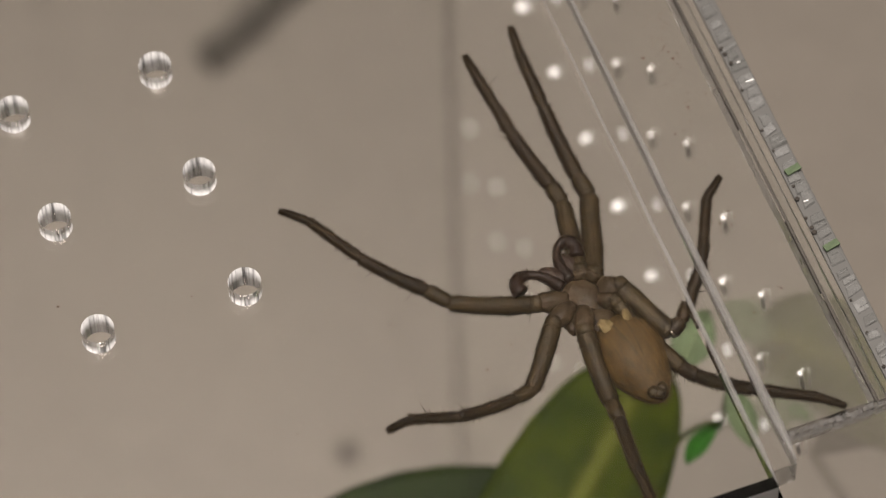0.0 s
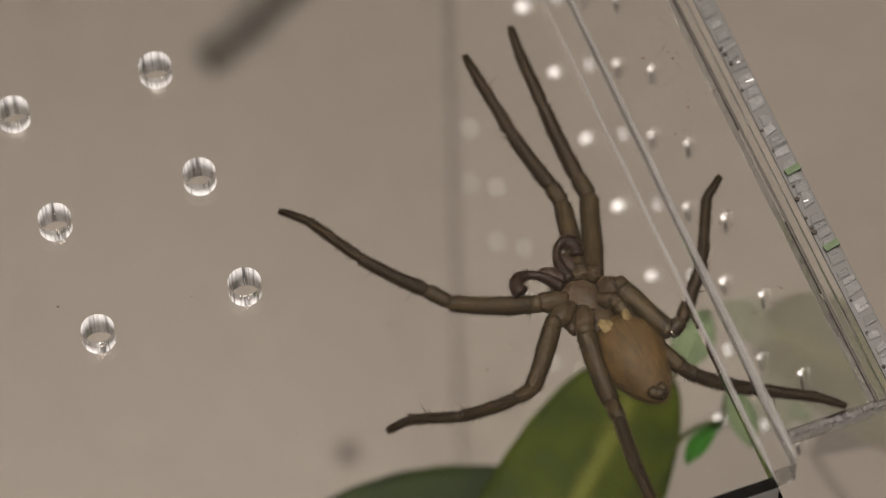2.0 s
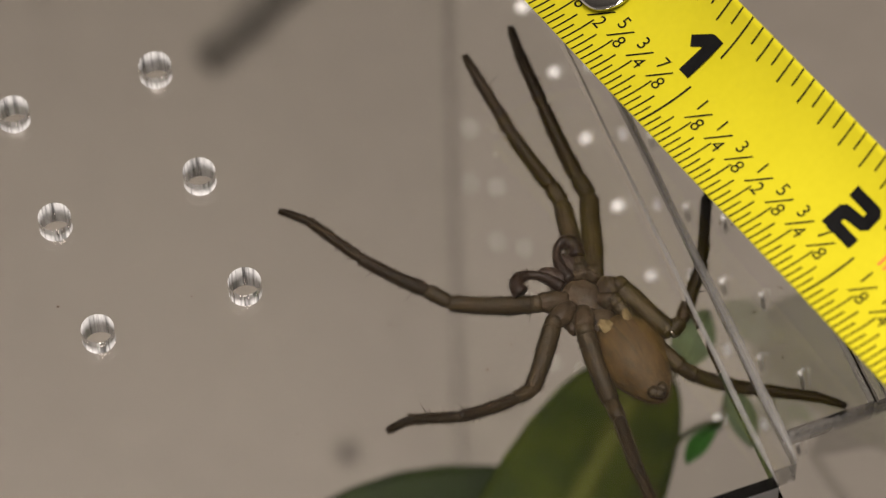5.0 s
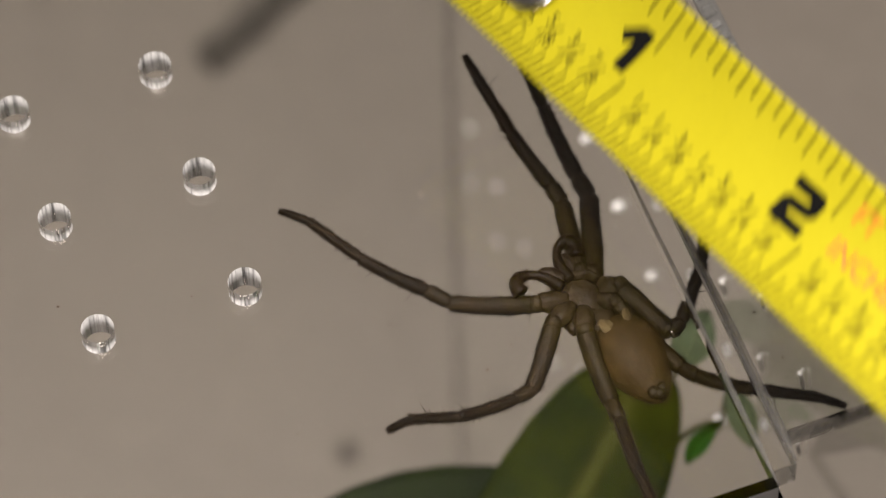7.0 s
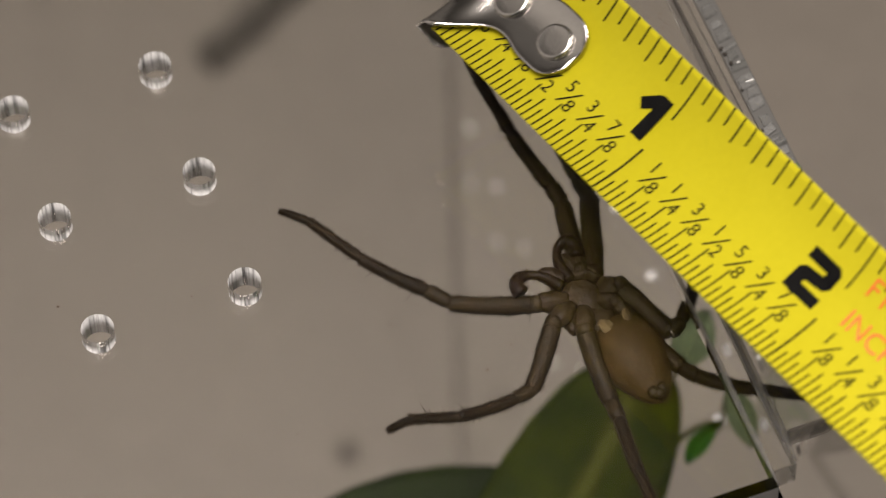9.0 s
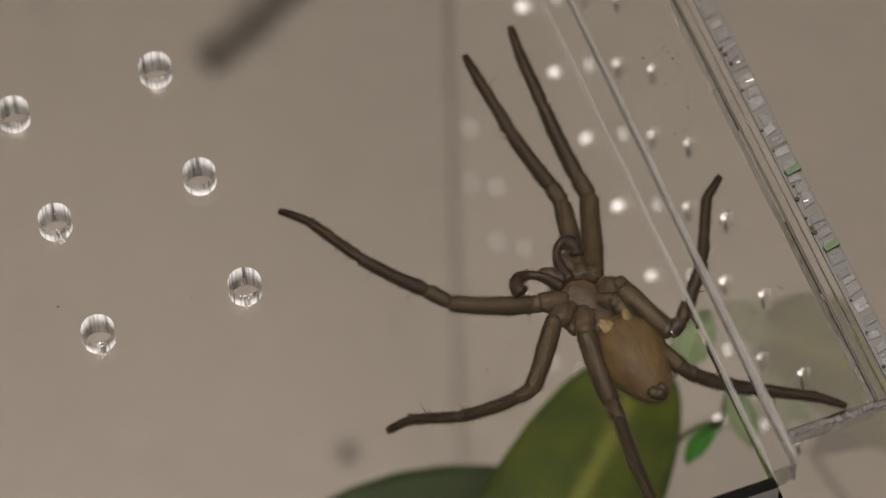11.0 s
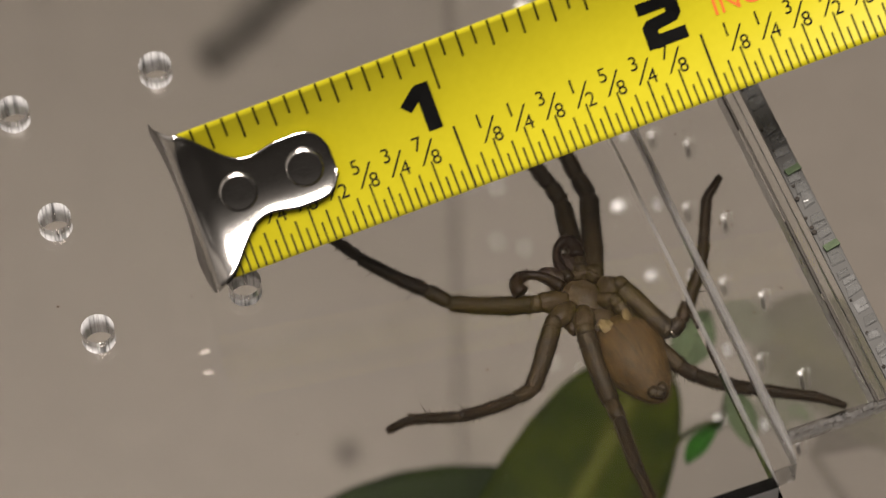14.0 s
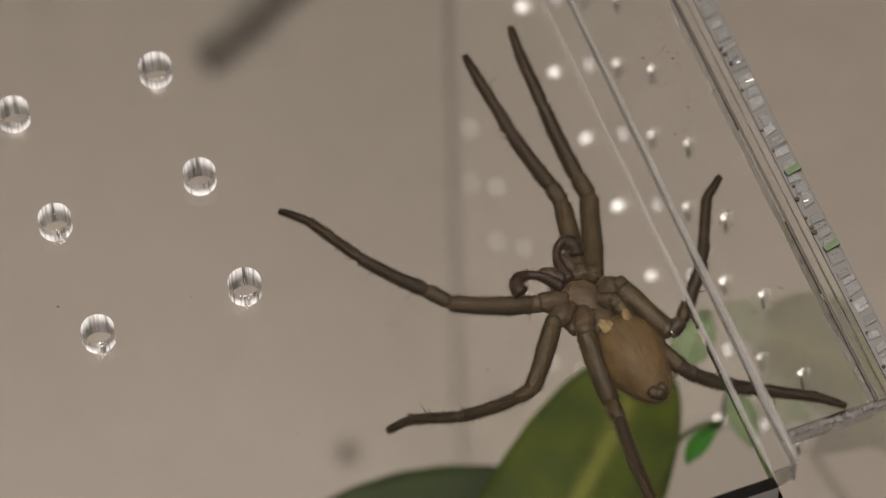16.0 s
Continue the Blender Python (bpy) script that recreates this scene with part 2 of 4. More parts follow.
def drilled(x0, x1, y0, y1, holes, radius, thick, sides=32):
    """A sheet in the xy plane from z = 0 down to -thick, with round holes right through it."""
    bm = bmesh.new()
    edges = []

    def ring(points):
        vs = [bm.verts.new((x * MM, y * MM, 0)) for x, y in points]
        edges.extend(bm.edges.new((vs[i], vs[(i + 1) % len(vs)])) for i in range(len(vs)))

    ring([(x0, y0), (x1, y0), (x1, y1), (x0, y1)])
    for hx, hy in holes:
        ring([(hx + radius * math.cos(i * math.tau / sides), hy + radius * math.sin(i * math.tau / sides)) for i in range(sides)])
    bmesh.ops.triangle_fill(bm, edges=edges, use_beauty=True)
    top = list(bm.faces)
    made = bmesh.ops.extrude_face_region(bm, geom=top)["geom"]
    for g in made:
        if isinstance(g, bmesh.types.BMVert):
            g.co.z -= thick * MM
    for f in bm.faces:
        f.normal_update()
        if abs(f.normal.z) < 0.1:
            at = f.calc_center_median() / MM
            if any((at.x - hx) ** 2 + (at.y - hy) ** 2 < (radius * 1.2) ** 2 for hx, hy in holes):
                f.material_index, f.smooth = 1, True
            else:
                f.material_index = 2
    return bm


def spline(points, n):
    """Catmull-Rom points along a list of vectors, n to each stretch."""
    ps = [Vector(p) for p in points]
    ps = [ps[0] * 2 - ps[1]] + ps + [ps[-1] * 2 - ps[-2]]
    out = []
    for i in range(1, len(ps) - 2):
        a, b, c, d = ps[i - 1:i + 3]
        for k in range(n):
            t = k / n
            out.append(0.5 * (2 * b + (c - a) * t + (2 * a - 5 * b + 4 * c - d) * t * t + (3 * b - a - 3 * c + d) * t ** 3))
    return out + [ps[-2]]


def tube(bm, points, radii, sides=12, mat=0, flat=1.0):
    """A closed tube in millimetres through the points, with a radius at each."""
    ps = [Vector(p) for p in points]
    rings = []
    for i, p in enumerate(ps):
        way = (ps[min(i + 1, len(ps) - 1)] - ps[max(i - 1, 0)]).normalized()
        side = way.cross(Vector((0, 0, 1)))
        side = side.normalized() if side.length > 1e-4 else Vector((1, 0, 0))
        up = side.cross(way)
        rings.append([bm.verts.new((p + (side * math.cos(a) + up * math.sin(a) * flat) * radii[i]) * MM)
                      for a in (k * math.tau / sides for k in range(sides))])
    faces = []
    for r, s in zip(rings, rings[1:]):
        faces += [bm.faces.new((r[k], r[(k + 1) % sides], s[(k + 1) % sides], s[k])) for k in range(sides)]
    faces += [bm.faces.new(rings[0][::-1]), bm.faces.new(rings[-1])]
    for f in faces:
        f.material_index, f.smooth = mat, True


def hairs(bm, points, radii, count, length, rng, mat=1, thick=0.025, lean=0.5):
    """Fine tapered bristles on a tube; they lean towards its end."""
    ps = [Vector(p) for p in points]
    for _ in range(count):
        f = rng.uniform(0.03, 0.97) * (len(ps) - 1)
        i = min(int(f), len(ps) - 2)
        p, way = ps[i].lerp(ps[i + 1], f - i), (ps[i + 1] - ps[i]).normalized()
        out = Vector((rng.gauss(0, 1), rng.gauss(0, 1), rng.gauss(0, 1)))
        out = (out - way * out.dot(way)).normalized()
        r = radii[i] + (radii[i + 1] - radii[i]) * (f - i)
        root = p + out * r * 0.9
        tip = root + (out + way * lean * rng.uniform(0.4, 1.6)).normalized() * length * rng.uniform(0.5, 1.3)
        side = way.cross(out) * thick
        b = [bm.verts.new(q * MM) for q in (root + side, root - side, root + way * thick * 2, tip)]
        for tri in ((0, 1, 3), (1, 2, 3), (2, 0, 3)):
            bm.faces.new([b[k] for k in tri]).material_index = mat


def thing(name, label, category, m=Matrix.Identity(4), group=""):
    ob = new(name)
    ob.matrix_world = m
    ob.empty_display_size = 0.01
    return tagged(ob, label, category, group)


# ---- the room's large forms ----
def room():
    bm = bmesh.new()
    box(bm, -700, 700, -500, 900, -30, 0, 4)
    tagged(part("tabletop", bm, TABLE, None), "plain matt beige tabletop", "table", kind="structure")
    # unseen room shell; tones and west wall set to shape mirrored and bounced light
    for name, dims in (("wall_north", (-1050, 2000, 1900, 2000, -750, 1800)), ("wall_south", (-1050, 2000, -2000, -1900, -750, 1800)),
                       ("wall_east", (1900, 2000, -1900, 1900, -750, 1800)), ("wall_west", (-1050, -950, -1900, 1900, -750, 1800)),
                       ("ceiling", (-1050, 2000, -2000, 2000, 1802, 1900)), ("floor", (-1050, 2000, -2000, 2000, -850, -752))):
        bm = bmesh.new()
        box(bm, *dims)
        tagged(part(name, bm, {"ceiling": CEILING, "wall_west": BOUNCEWALL, "wall_north": BOUNCEWALL}.get(name, WALLPAINT), None), "plain room surface added out of view", "room", kind="structure")


# ---- the clear box ----
TURN = 18.91                # how far the box is turned on the table
BOXPOSE = pose(0, 0, 0, 0, 0, TURN)


def glassy(ob):
    ob.visible_shadow = False
    return ob


def acrylic_box():
    root = thing("acrylic_box", "clear acrylic box with drilled air holes standing on table", "box", BOXPOSE)
    holes = [(x, y) for x in (-36.6, -20.6) for y in (33.3, 18.5, 3.7)]
    lid = glassy(part("lid_panel", drilled(-118, 21.42, -38.8, 104, holes, 1.74, 3.5, 48), [ACRYLIC, BORE, ACRYLIC, EDGE], root, "clear lid sheet drilled with six air holes"))
    lid.location.z = TOP * MM
    for p in lid.data.polygons:
        if p.material_index == 2 and p.normal.y < -0.9:
            p.material_index = 3
    # hazy beads added for the refracted bands at the joints, thicker towards the front
    for name, x, thin, thick, low in (("inner_bead", 21.45, 0.06, 0.36, -38.2), ("outer_bead", 24.25, 0.17, 0.50, -36.6)):
        bm = bmesh.new()
        pts, girth = [], []
        for k in range(60):
            y = 103.0 - (103.0 - low) * k / 59
            grow = min(1.0, max(0.0, (34.0 - y) / 62.0))
            pts.append((x + 0.10 * noise.noise(Vector((y * 0.12, x, 0))), y, TOP + 0.03))
            girth.append((thin + (thick - thin) * grow ** 1.3) * (1 + 0.10 * noise.noise(Vector((y * 0.35, x, 3)))))
        girth[-1] *= 0.25
        girth[-2] *= 0.7
        tube(bm, pts, girth, 16, 0, 0.8)
        for v in bm.verts:
            v.co.z = max(v.co.z, (TOP + 0.004) * MM)
        glassy(part(name, bm, BEAD, root, "hazy bead added for the refracted band along the joint"))
    bm = bmesh.new()
    box(bm, 21.47, 24.2, -36.9, 104, TOP - 3.5, TOP, 0.04)
    cut_edges(bm, (0, 1), 0.95)
    glassy(part("lid_bar", bm, [ACRYLIC, SCUFF], root, "narrow clear bar along the lid"))
    bm = bmesh.new()
    box(bm, 24.35, 34.4, -32.95, 104, TOP - 3.5, TOP, 0.05)
    cut_edges(bm, (0, 1), 0.95)
    glassy(part("side_panel", bm, [ACRYLIC, SCUFF], root, "dusty clear strip beside the lid"))
    # right wall: a sheet drilled with rows of small holes, turned upright
    small = []
    for depth, y0 in ((29.1, -12.3), (41.1, -13.15), (53.0, -15.3), (69.0, -15.1), (125.6, -15.2), (140.0, -15.0)):
        small += [(depth, y0 + 10.97 * k) for k in range(11) if y0 + 10.97 * k < 100]
    wall = part("wall_panel", drilled(0.95, TOP - 3, -40, 104, [h for h in small if h[0] > 45], 0.8, 2.0, 14), [ACRYLIC, BORE, MILKY], root, "clear side wall drilled with rows of holes")
    wall.matrix_basis = Matrix(((0, 0, 1, 38.8 * MM), (0, 1, 0, 0), (-1, 0, 0, TOP * MM), (0, 0, 0, 1)))
    glassy(wall)
    for p in wall.data.polygons:
        if p.material_index == 2 and p.normal.y < 0.9:
            p.material_index = 0
    for name, dims in (("back_panel", (-118, 36.6, 101, 104, 3, TOP - 3.7)), ("front_panel", (-118, 22.4, -38.6, -36.2, 3, TOP - 3.7)),
                       ("left_panel", (-118, -115, -36, 100.8, 3, TOP - 3.7)), ("floor_panel", (-118, 38.8, -40.4, 104, 0, 2.8))):
        bm = bmesh.new()
        box(bm, *dims, 0.15)
        glassy(part(name, cut_edges(bm, (0, 1)), [ACRYLIC, EDGE if name == "floor_panel" else ACRYLIC], root))
    # the sawn rims: uneven blocks in a row
    rng = random.Random(5)
    bm = bmesh.new()
    box(bm, 36.7, 38.85, -33.0, 104, TOP - 0.94, TOP - 0.45, 0.1)
    rim = glassy(part("rim_strip", bm, MILKY, root, "sawn ridged edge strip of clear acrylic"))
    bm = bmesh.new()
    glints = []
    y = -32.8
    while y < 103:
        wide = rng.uniform(0.5, 1.9)
        left, right, top = 36.7 + rng.uniform(0, 0.5), 38.8 - rng.uniform(0, 0.55), TOP - rng.uniform(0.0, 0.2)
        slope = rng.uniform(-0.25, 0.25)
        corner = [(left, y), (right, y + slope), (right - rng.uniform(0, 0.2), y + wide + slope), (left + rng.uniform(0, 0.3), y + wide * rng.uniform(0.8, 1.1))]
        low = [bm.verts.new(Vector((px, py, TOP - 0.44)) * MM) for px, py in corner]
        high = [bm.verts.new(Vector((px * 0.9 + 0.1 * 37.75, py * 0.9 + 0.1 * (y + wide / 2), top - rng.uniform(0, 0.12))) * MM) for px, py in corner]
        bm.faces.new(high)
        for k in range(4):
            bm.faces.new((low[k], low[(k + 1) % 4], high[(k + 1) % 4], high[k]))
        # thin ridges left by the teeth
        for _ in range(rng.randint(0, 3)):
            ry, rx = y + wide * rng.uniform(0.1, 0.9), left + rng.uniform(0.1, 0.8)
            tube(bm, [(rx, ry, top), (min(right, rx + rng.uniform(0.5, 1.4)), ry + slope * 0.7, top)], [rng.uniform(0.03, 0.08)] * 2, 6)
        glints.append((y + wide * rng.uniform(0.2, 0.7), wide))
        y += wide + rng.choice((0.1, 0.3, 0.6, 0.9))
    for v in bm.verts:
        # the saw ran a little askew, and wandered
        v.co.y += 0.20 * (v.co.x - 37.8 * MM) + 0.00008 * noise.noise(v.co * 700)
        v.co.x += 0.00010 * noise.noise(v.co * 900 + Vector((5, 0, 0)))
    tagged(glassy(part("saw_ridge", bm, SAWN, rim)), kind="stuff")
    # white strips in place of glints on some ridges, dark grit beside others
    bm = bmesh.new()
    for y, wide in glints:
        if rng.random() < 0.1:
            x = rng.uniform(37.2, 38.1)
            box(bm, x, min(38.7, x + rng.uniform(0.3, 1.1)), y, y + rng.uniform(0.05, 0.14), TOP - 0.3, TOP + 0.03, 0.02)
    tagged(part("ridge_glint", bm, GLINT, rim, "white strip standing for a glint on sawn ridge"), kind="stuff")
    bm = bmesh.new()
    for y, wide in glints:
        if rng.random() < 0.4:
            ball = bmesh.ops.create_icosphere(bm, subdivisions=1, radius=rng.uniform(0.16, 0.32) * MM)["verts"]
            at = Vector((rng.uniform(36.7, 37.2), y + wide * 0.4, TOP - 0.3)) * MM
            for v in ball:
                v.co += at
    tagged(part("grit", bm, BLACKISH, rim, "dark grit in sawn edge"), kind="stuff")
    # clear bar between strip and rim; dark strip for the seam's shadow and dirt
    bm = bmesh.new()
    box(bm, 34.9, 35.9, -33.0, 104, TOP - 1.3, TOP - 0.15, 0.08)
    cut_edges(bm, (0, 1), 0.95)
    glassy(part("edge_bar", bm, [ACRYLIC, SCUFF], root, "narrow clear bar beside the rim"))
    bm = bmesh.new()
    for y0, y1, w0, w1 in ((3.0, 9.0, 0.02, 0.10), (9.0, 24.0, 0.10, 0.08), (24.0, 60.0, 0.08, 0.05), (-19.0, -9.5, 0.05, 0.02), (-33.0, -20.0, 0.07, 0.05)):
        lo, hi = [[bm.verts.new(Vector((34.56 + q * w, y, z)) * MM) for z in (TOP - 0.5, TOP + 0.01) for q in (-1, 1)] for y, w in ((y0, w0), (y1, w1))]
        for a, b in ((0, 1), (1, 3), (3, 2), (2, 0)):
            bm.faces.new((lo[a], lo[b], hi[b], hi[a]))
        bm.faces.new((lo[0], lo[1], lo[3], lo[2]))
        bm.faces.new((hi[0], hi[2], hi[3], hi[1]))
    tagged(part("seam_shade_dirt", bm, BLACKISH, root, "dark line standing for shadow and dirt in the seam"), kind="stuff")
    # white blobs for glints at the wall's holes, grey tubes for their dark sides
    bm, shade_bm = bmesh.new(), bmesh.new()
    for depth, hy in small:
        if depth > 60 and depth < 70:
            ball = bmesh.ops.create_icosphere(bm, subdivisions=2, radius=rng.uniform(0.35, 0.62) * MM)["verts"]
            for v in ball:
                v.co += Vector((36.6, hy, TOP - depth)) * MM
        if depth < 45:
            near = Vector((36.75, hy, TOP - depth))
            r = rng.uniform(0.24, 0.31)
            ball = bmesh.ops.create_icosphere(bm, subdivisions=2, radius=r * MM)["verts"]
            for v in ball:
                v.co *= 1 + 0.25 * noise.noise(v.co * 4000 + near)
                v.co += near * MM
            x = 0.5
            while x < 1.9:
                blob = bmesh.ops.create_icosphere(bm, subdivisions=1, radius=rng.uniform(0.09, 0.19) * MM)["verts"]
                at = near + Vector((x, 0.1 + rng.uniform(-0.06, 0.10), 0.25 + 0.12 * x))
                for v in blob:
                    v.co += at * MM
                x += rng.uniform(0.22, 0.45)
            # grey tube in place of the hole's dark refracted side
            tube(shade_bm, [near + Vector((0.1, -0.35, -0.3)), near + Vector((0.2, -0.6, -1.1)), near + Vector((0.3, -0.8, -2.1))], [0.26, 0.36, 0.26], 8)
    tagged(part("hole_glint", bm, GLINT, wall, "white blobs standing for glints at drilled holes"), kind="stuff").matrix_basis = wall.matrix_basis.inverted()
    tagged(part("bore_shade", shade_bm, BORESHADE, wall, "grey tube standing for the dark side of a drilled hole"), kind="stuff").matrix_basis = wall.matrix_basis.inverted()
    bm = bmesh.new()
    x = 24.6
    while x < 37:
        step = rng.uniform(0.25, 0.75)
        box(bm, x, x + step - 0.08, -34.0 + rng.uniform(0, 0.4), -33.05 - rng.uniform(0, 0.2), TOP - 1.5, TOP + rng.uniform(-0.35, 0.05), 0.06)
        x += step
    tagged(glassy(part("rim_strip", bm, BEAD, root, "sawn ridged front edge of clear acrylic")), kind="stuff")
    return root


# ---- the spider under the lid ----
def spider():
    rng = random.Random(11)
    root = thing("spider", "brown seven-legged spider clinging under clear lid, belly up", "spider", pose(0, 0, LID))
    c = Vector((14.9, -3.0, -7.6))

    def blob(points_scale, centre, mat, name, parent, label="", turn=0.0, lump=0.06, seed=0, sub=4):
        bm = bmesh.new()
        bmesh.ops.create_icosphere(bm, subdivisions=sub, radius=1)
        for v in bm.verts:
            n = noise.noise(v.co * 2.3 + Vector((seed, 0, 0)))
            v.co = Vector([a * b for a, b in zip(v.co * (1 + lump * n), points_scale)]) * MM
        ob = part(name, bm, mat, parent, label, True)
        ob.matrix_basis = pose(*(Vector(centre) * MM), 0, 0, turn)
        return ob

    blob((4.3, 3.5, 1.6), c + Vector((0, 0, -0.9)), DARKLEG, "carapace", root, "flat brown head and chest shell", 128)
    hub = c + Vector((-0.35, 0.4, 0))
    blob((2.25, 1.85, 0.70), hub + Vector((0, 0, 0.45)), STERNUM, "sternum", root, "pale brown breast plate", 128, 0.12, sub=5)
    blob((3.0, 2.6, 0.62), hub + Vector((0.2, -0.2, 0.12)), MEMBRANE, "membrane", root, "pale grey skin between leg roots", 128, 0.1)
    blob((1.9, 1.6, 0.8), c + Vector((1.5, -2.7, 0.0)), STERNUM, "waist", root, "dull brown waist before the abdomen", 128, 0.12, seed=4)

    # abdomen: an egg that tapers towards the spinnerets
    bm = bmesh.new()
    bmesh.ops.create_icosphere(bm, subdivisions=5, radius=1)
    for v in bm.verts:
        x = v.co.x
        w = 1.0 - 0.22 * x - 0.10 * x * x
        n = noise.noise(v.co * 3)
        v.co = Vector((x * (6.0 if x > 0 else 5.4), v.co.y * 3.6 * w * (1 + 0.03 * n), v.co.z * 2.9 * w)) * MM
    spots = [v.co / MM for v in bm.verts]
    for _ in range(4200):
        at = rng.choice(spots)
        at = at + Vector((rng.uniform(-0.2, 0.2), rng.uniform(-0.2, 0.2), 0))
        side = Vector((0.02, 1, 0.1)).normalized() * 0.017
        tip = at * 1.010 + Vector((rng.uniform(0.22, 0.5), rng.uniform(-0.08, 0.08), 0.03))
        b = [bm.verts.new(q * MM) for q in (at + side, at - side, tip)]
        bm.faces.new(b).material_index = rng.choice((0, 0, 0, 0, 0, 0, 1))
    belly = part("abdomen", bm, [ABDOMEN, BRISTLE], root, "tan streaked abdomen", True)
    belly.matrix_basis = pose(19.5 * MM, -9.6 * MM, -8.7 * MM, 0, 0, -63)
    for side in (1, -1):
        blob((1.15, 0.66 - 0.14 * side, 0.42), (-3.5, side * 1.15, 2.12), CREAM, "lung_cover", belly, "cream patch", side * -20, 0.15, seed=side)
    for dx, dy, big in ((5.05, 0.45, 0.62), (5.05, -0.55, 0.62), (5.5, -0.05, 0.55)):
        blob((big * 1.15, big, 0.55), (dx, dy, 1.05), CUTICLE, "spinneret", belly, "dark brown spinneret", 0, 0.12)

    # legs: root, knee and joints in millimetres; widths in the same order
    shapes = {
        "femur": ((0.0, 0.78), (0.06, 0.94), (0.3, 1.08), (0.7, 1.03), (0.9, 1.06), (0.96, 0.98), (1.0, 0.70)),
        "patella": ((0.0, 0.66), (0.14, 0.92), (0.6, 1.04), (0.88, 1.0), (1.0, 0.72)),
        "tibia": ((0.0, 0.68), (0.07, 0.98), (0.45, 0.98), (0.85, 1.04), (0.95, 1.08), (1.0, 0.74)),
        "metatarsus": ((0.0, 0.68), (0.06, 1.04), (0.5, 0.96), (0.93, 1.06), (1.0, 0.76)),
        "tarsus": ((0.0, 0.74), (0.08, 1.02), (0.6, 1.06), (0.93, 0.92), (1.0, 0.50)),
    }

    def girth_at(name, t):
        rows = shapes[name]
        for (t0, g0), (t1, g1) in zip(rows, rows[1:]):
            if t <= t1:
                return g0 + (g1 - g0) * (t - t0) / (t1 - t0)
        return rows[-1][1]

    def leg(joints, widths, dark=0.0, spines=3):
        hip = Vector(joints[0])
        out = hip - hub
        start = hub + out * min(0.62, 1.75 / out.length) + Vector((0, 0, 0.05))
        bm = bmesh.new()
        pts = spline([start, hip + (hip - c).normalized() * 0.25], 10)
        girth = [widths[0] * (0.58 + 0.62 * math.sin((0.10 + 0.80 * i / 10) * math.pi) - 0.06 * i / 10) for i in range(len(pts))]
        tube(bm, pts, girth, 18, 0, 0.9)
        for v in bm.verts:
            v.co += Vector((noise.noise(v.co * 1400), noise.noise(v.co * 1400 + Vector((9, 0, 0))), noise.noise(v.co * 1400 + Vector((0, 9, 0))))) * 0.00016
        hairs(bm, pts, girth, 200, 0.34, rng, thick=0.024, lean=1.2)
        hairs(bm, pts, girth, 50, 0.6, rng, thick=0.028, lean=0.8)
        coxa = part("leg", bm, [STERNUM, BRISTLE], root, "long bristly leg")
        way = Vector(joints[1]) - hip
        way.normalize()
        bm = bmesh.new()
        pts = [hip + way * q for q in (-0.75, -0.55, -0.2, 0.2, 0.5, 0.68)]
        girth = [widths[0] * q for q in (0.60, 0.84, 0.95, 0.95, 0.86, 0.66)]
        tube(bm, pts, girth, 16, 0)
        hairs(bm, pts, girth, 60, 0.4, rng, thick=0.03)
        part("trochanter", bm, [CUTICLE, BRISTLE], coxa)
        names = ("femur", "patella", "tibia", "metatarsus", "tarsus")
        for k, name in enumerate(names):
            a, b = Vector(joints[k]), Vector(joints[k + 1])
            r0, r1 = widths[k], widths[k + 1]
            way = (b - a)
            along = way.normalized()
            bow = Vector((0, 0, -0.05 * way.length)) if name in ("femur", "tibia") else Vector()
            over = 0.12 / max(way.length, 0.5)
            n = 26
            pts, radii = [], []
            for i in range(n + 1):
                t = i / n
                sway = Vector((noise.noise(Vector((t * 4, k, hip.x))), noise.noise(Vector((t * 4, k, hip.y + 7))), 0)) * 0.05
                pts.append(a.lerp(b, -over + t * (1 + 2 * over)) + bow * 4 * t * (1 - t) + sway)
                radii.append((r0 + (r1 - r0) * t) * girth_at(name, t) * (1 + 0.035 * noise.noise(Vector((t * way.length * 1.6, k, hip.y)))))
            bm = bmesh.new()
            tube(bm, pts, radii, 16, 0)
            for v in bm.verts:
                v.co += Vector((noise.noise(v.co * 2600), noise.noise(v.co * 2600 + Vector((9, 0, 0))), noise.noise(v.co * 2600 + Vector((0, 9, 0))))) * 0.00004
            hairs(bm, pts, radii, int(way.length * (190 if k > 1 else 130)), 0.42, rng, thick=0.029, lean=1.3)
            hairs(bm, pts, radii, int(way.length * (80 if k > 1 else 50)), 0.62 if k < 4 else 0.40, rng, thick=0.034, lean=1.3)
            if name in ("femur", "tibia", "metatarsus"):
                hairs(bm, pts, radii, spines, 1.7, rng, thick=0.055, lean=0.45)
            skin = CUTICLE if k + dark < 2 else DARKLEG
            part(name, bm, [skin, BRISTLE], coxa)
            if k:
                # the soft pale skin in the joint, with the dark rims of both segments
                bm = bmesh.new()
                ring = [a + along * q for q in (-0.30, -0.20, -0.05, 0.10, 0.22)]
                tube(bm, ring, [r0 * q for q in (0.60, 0.76, 0.72, 0.76, 0.60)], 14)
                part("joint_skin", bm, JOINT, coxa)
            if name == "tarsus":
                bm = bmesh.new()
                for side in (-1, 1):
                    off = along.cross(Vector((0, 0, 1))) * 0.09 * side
                    tube(bm, [b - along * 0.05 + off, b + along * 0.16 + off * 1.6, b + along * 0.28 + off * 1.8 + Vector((0, 0, -0.10))], [0.09, 0.06, 0.02], 6)
                part("claw", bm, PALPSKIN, coxa)

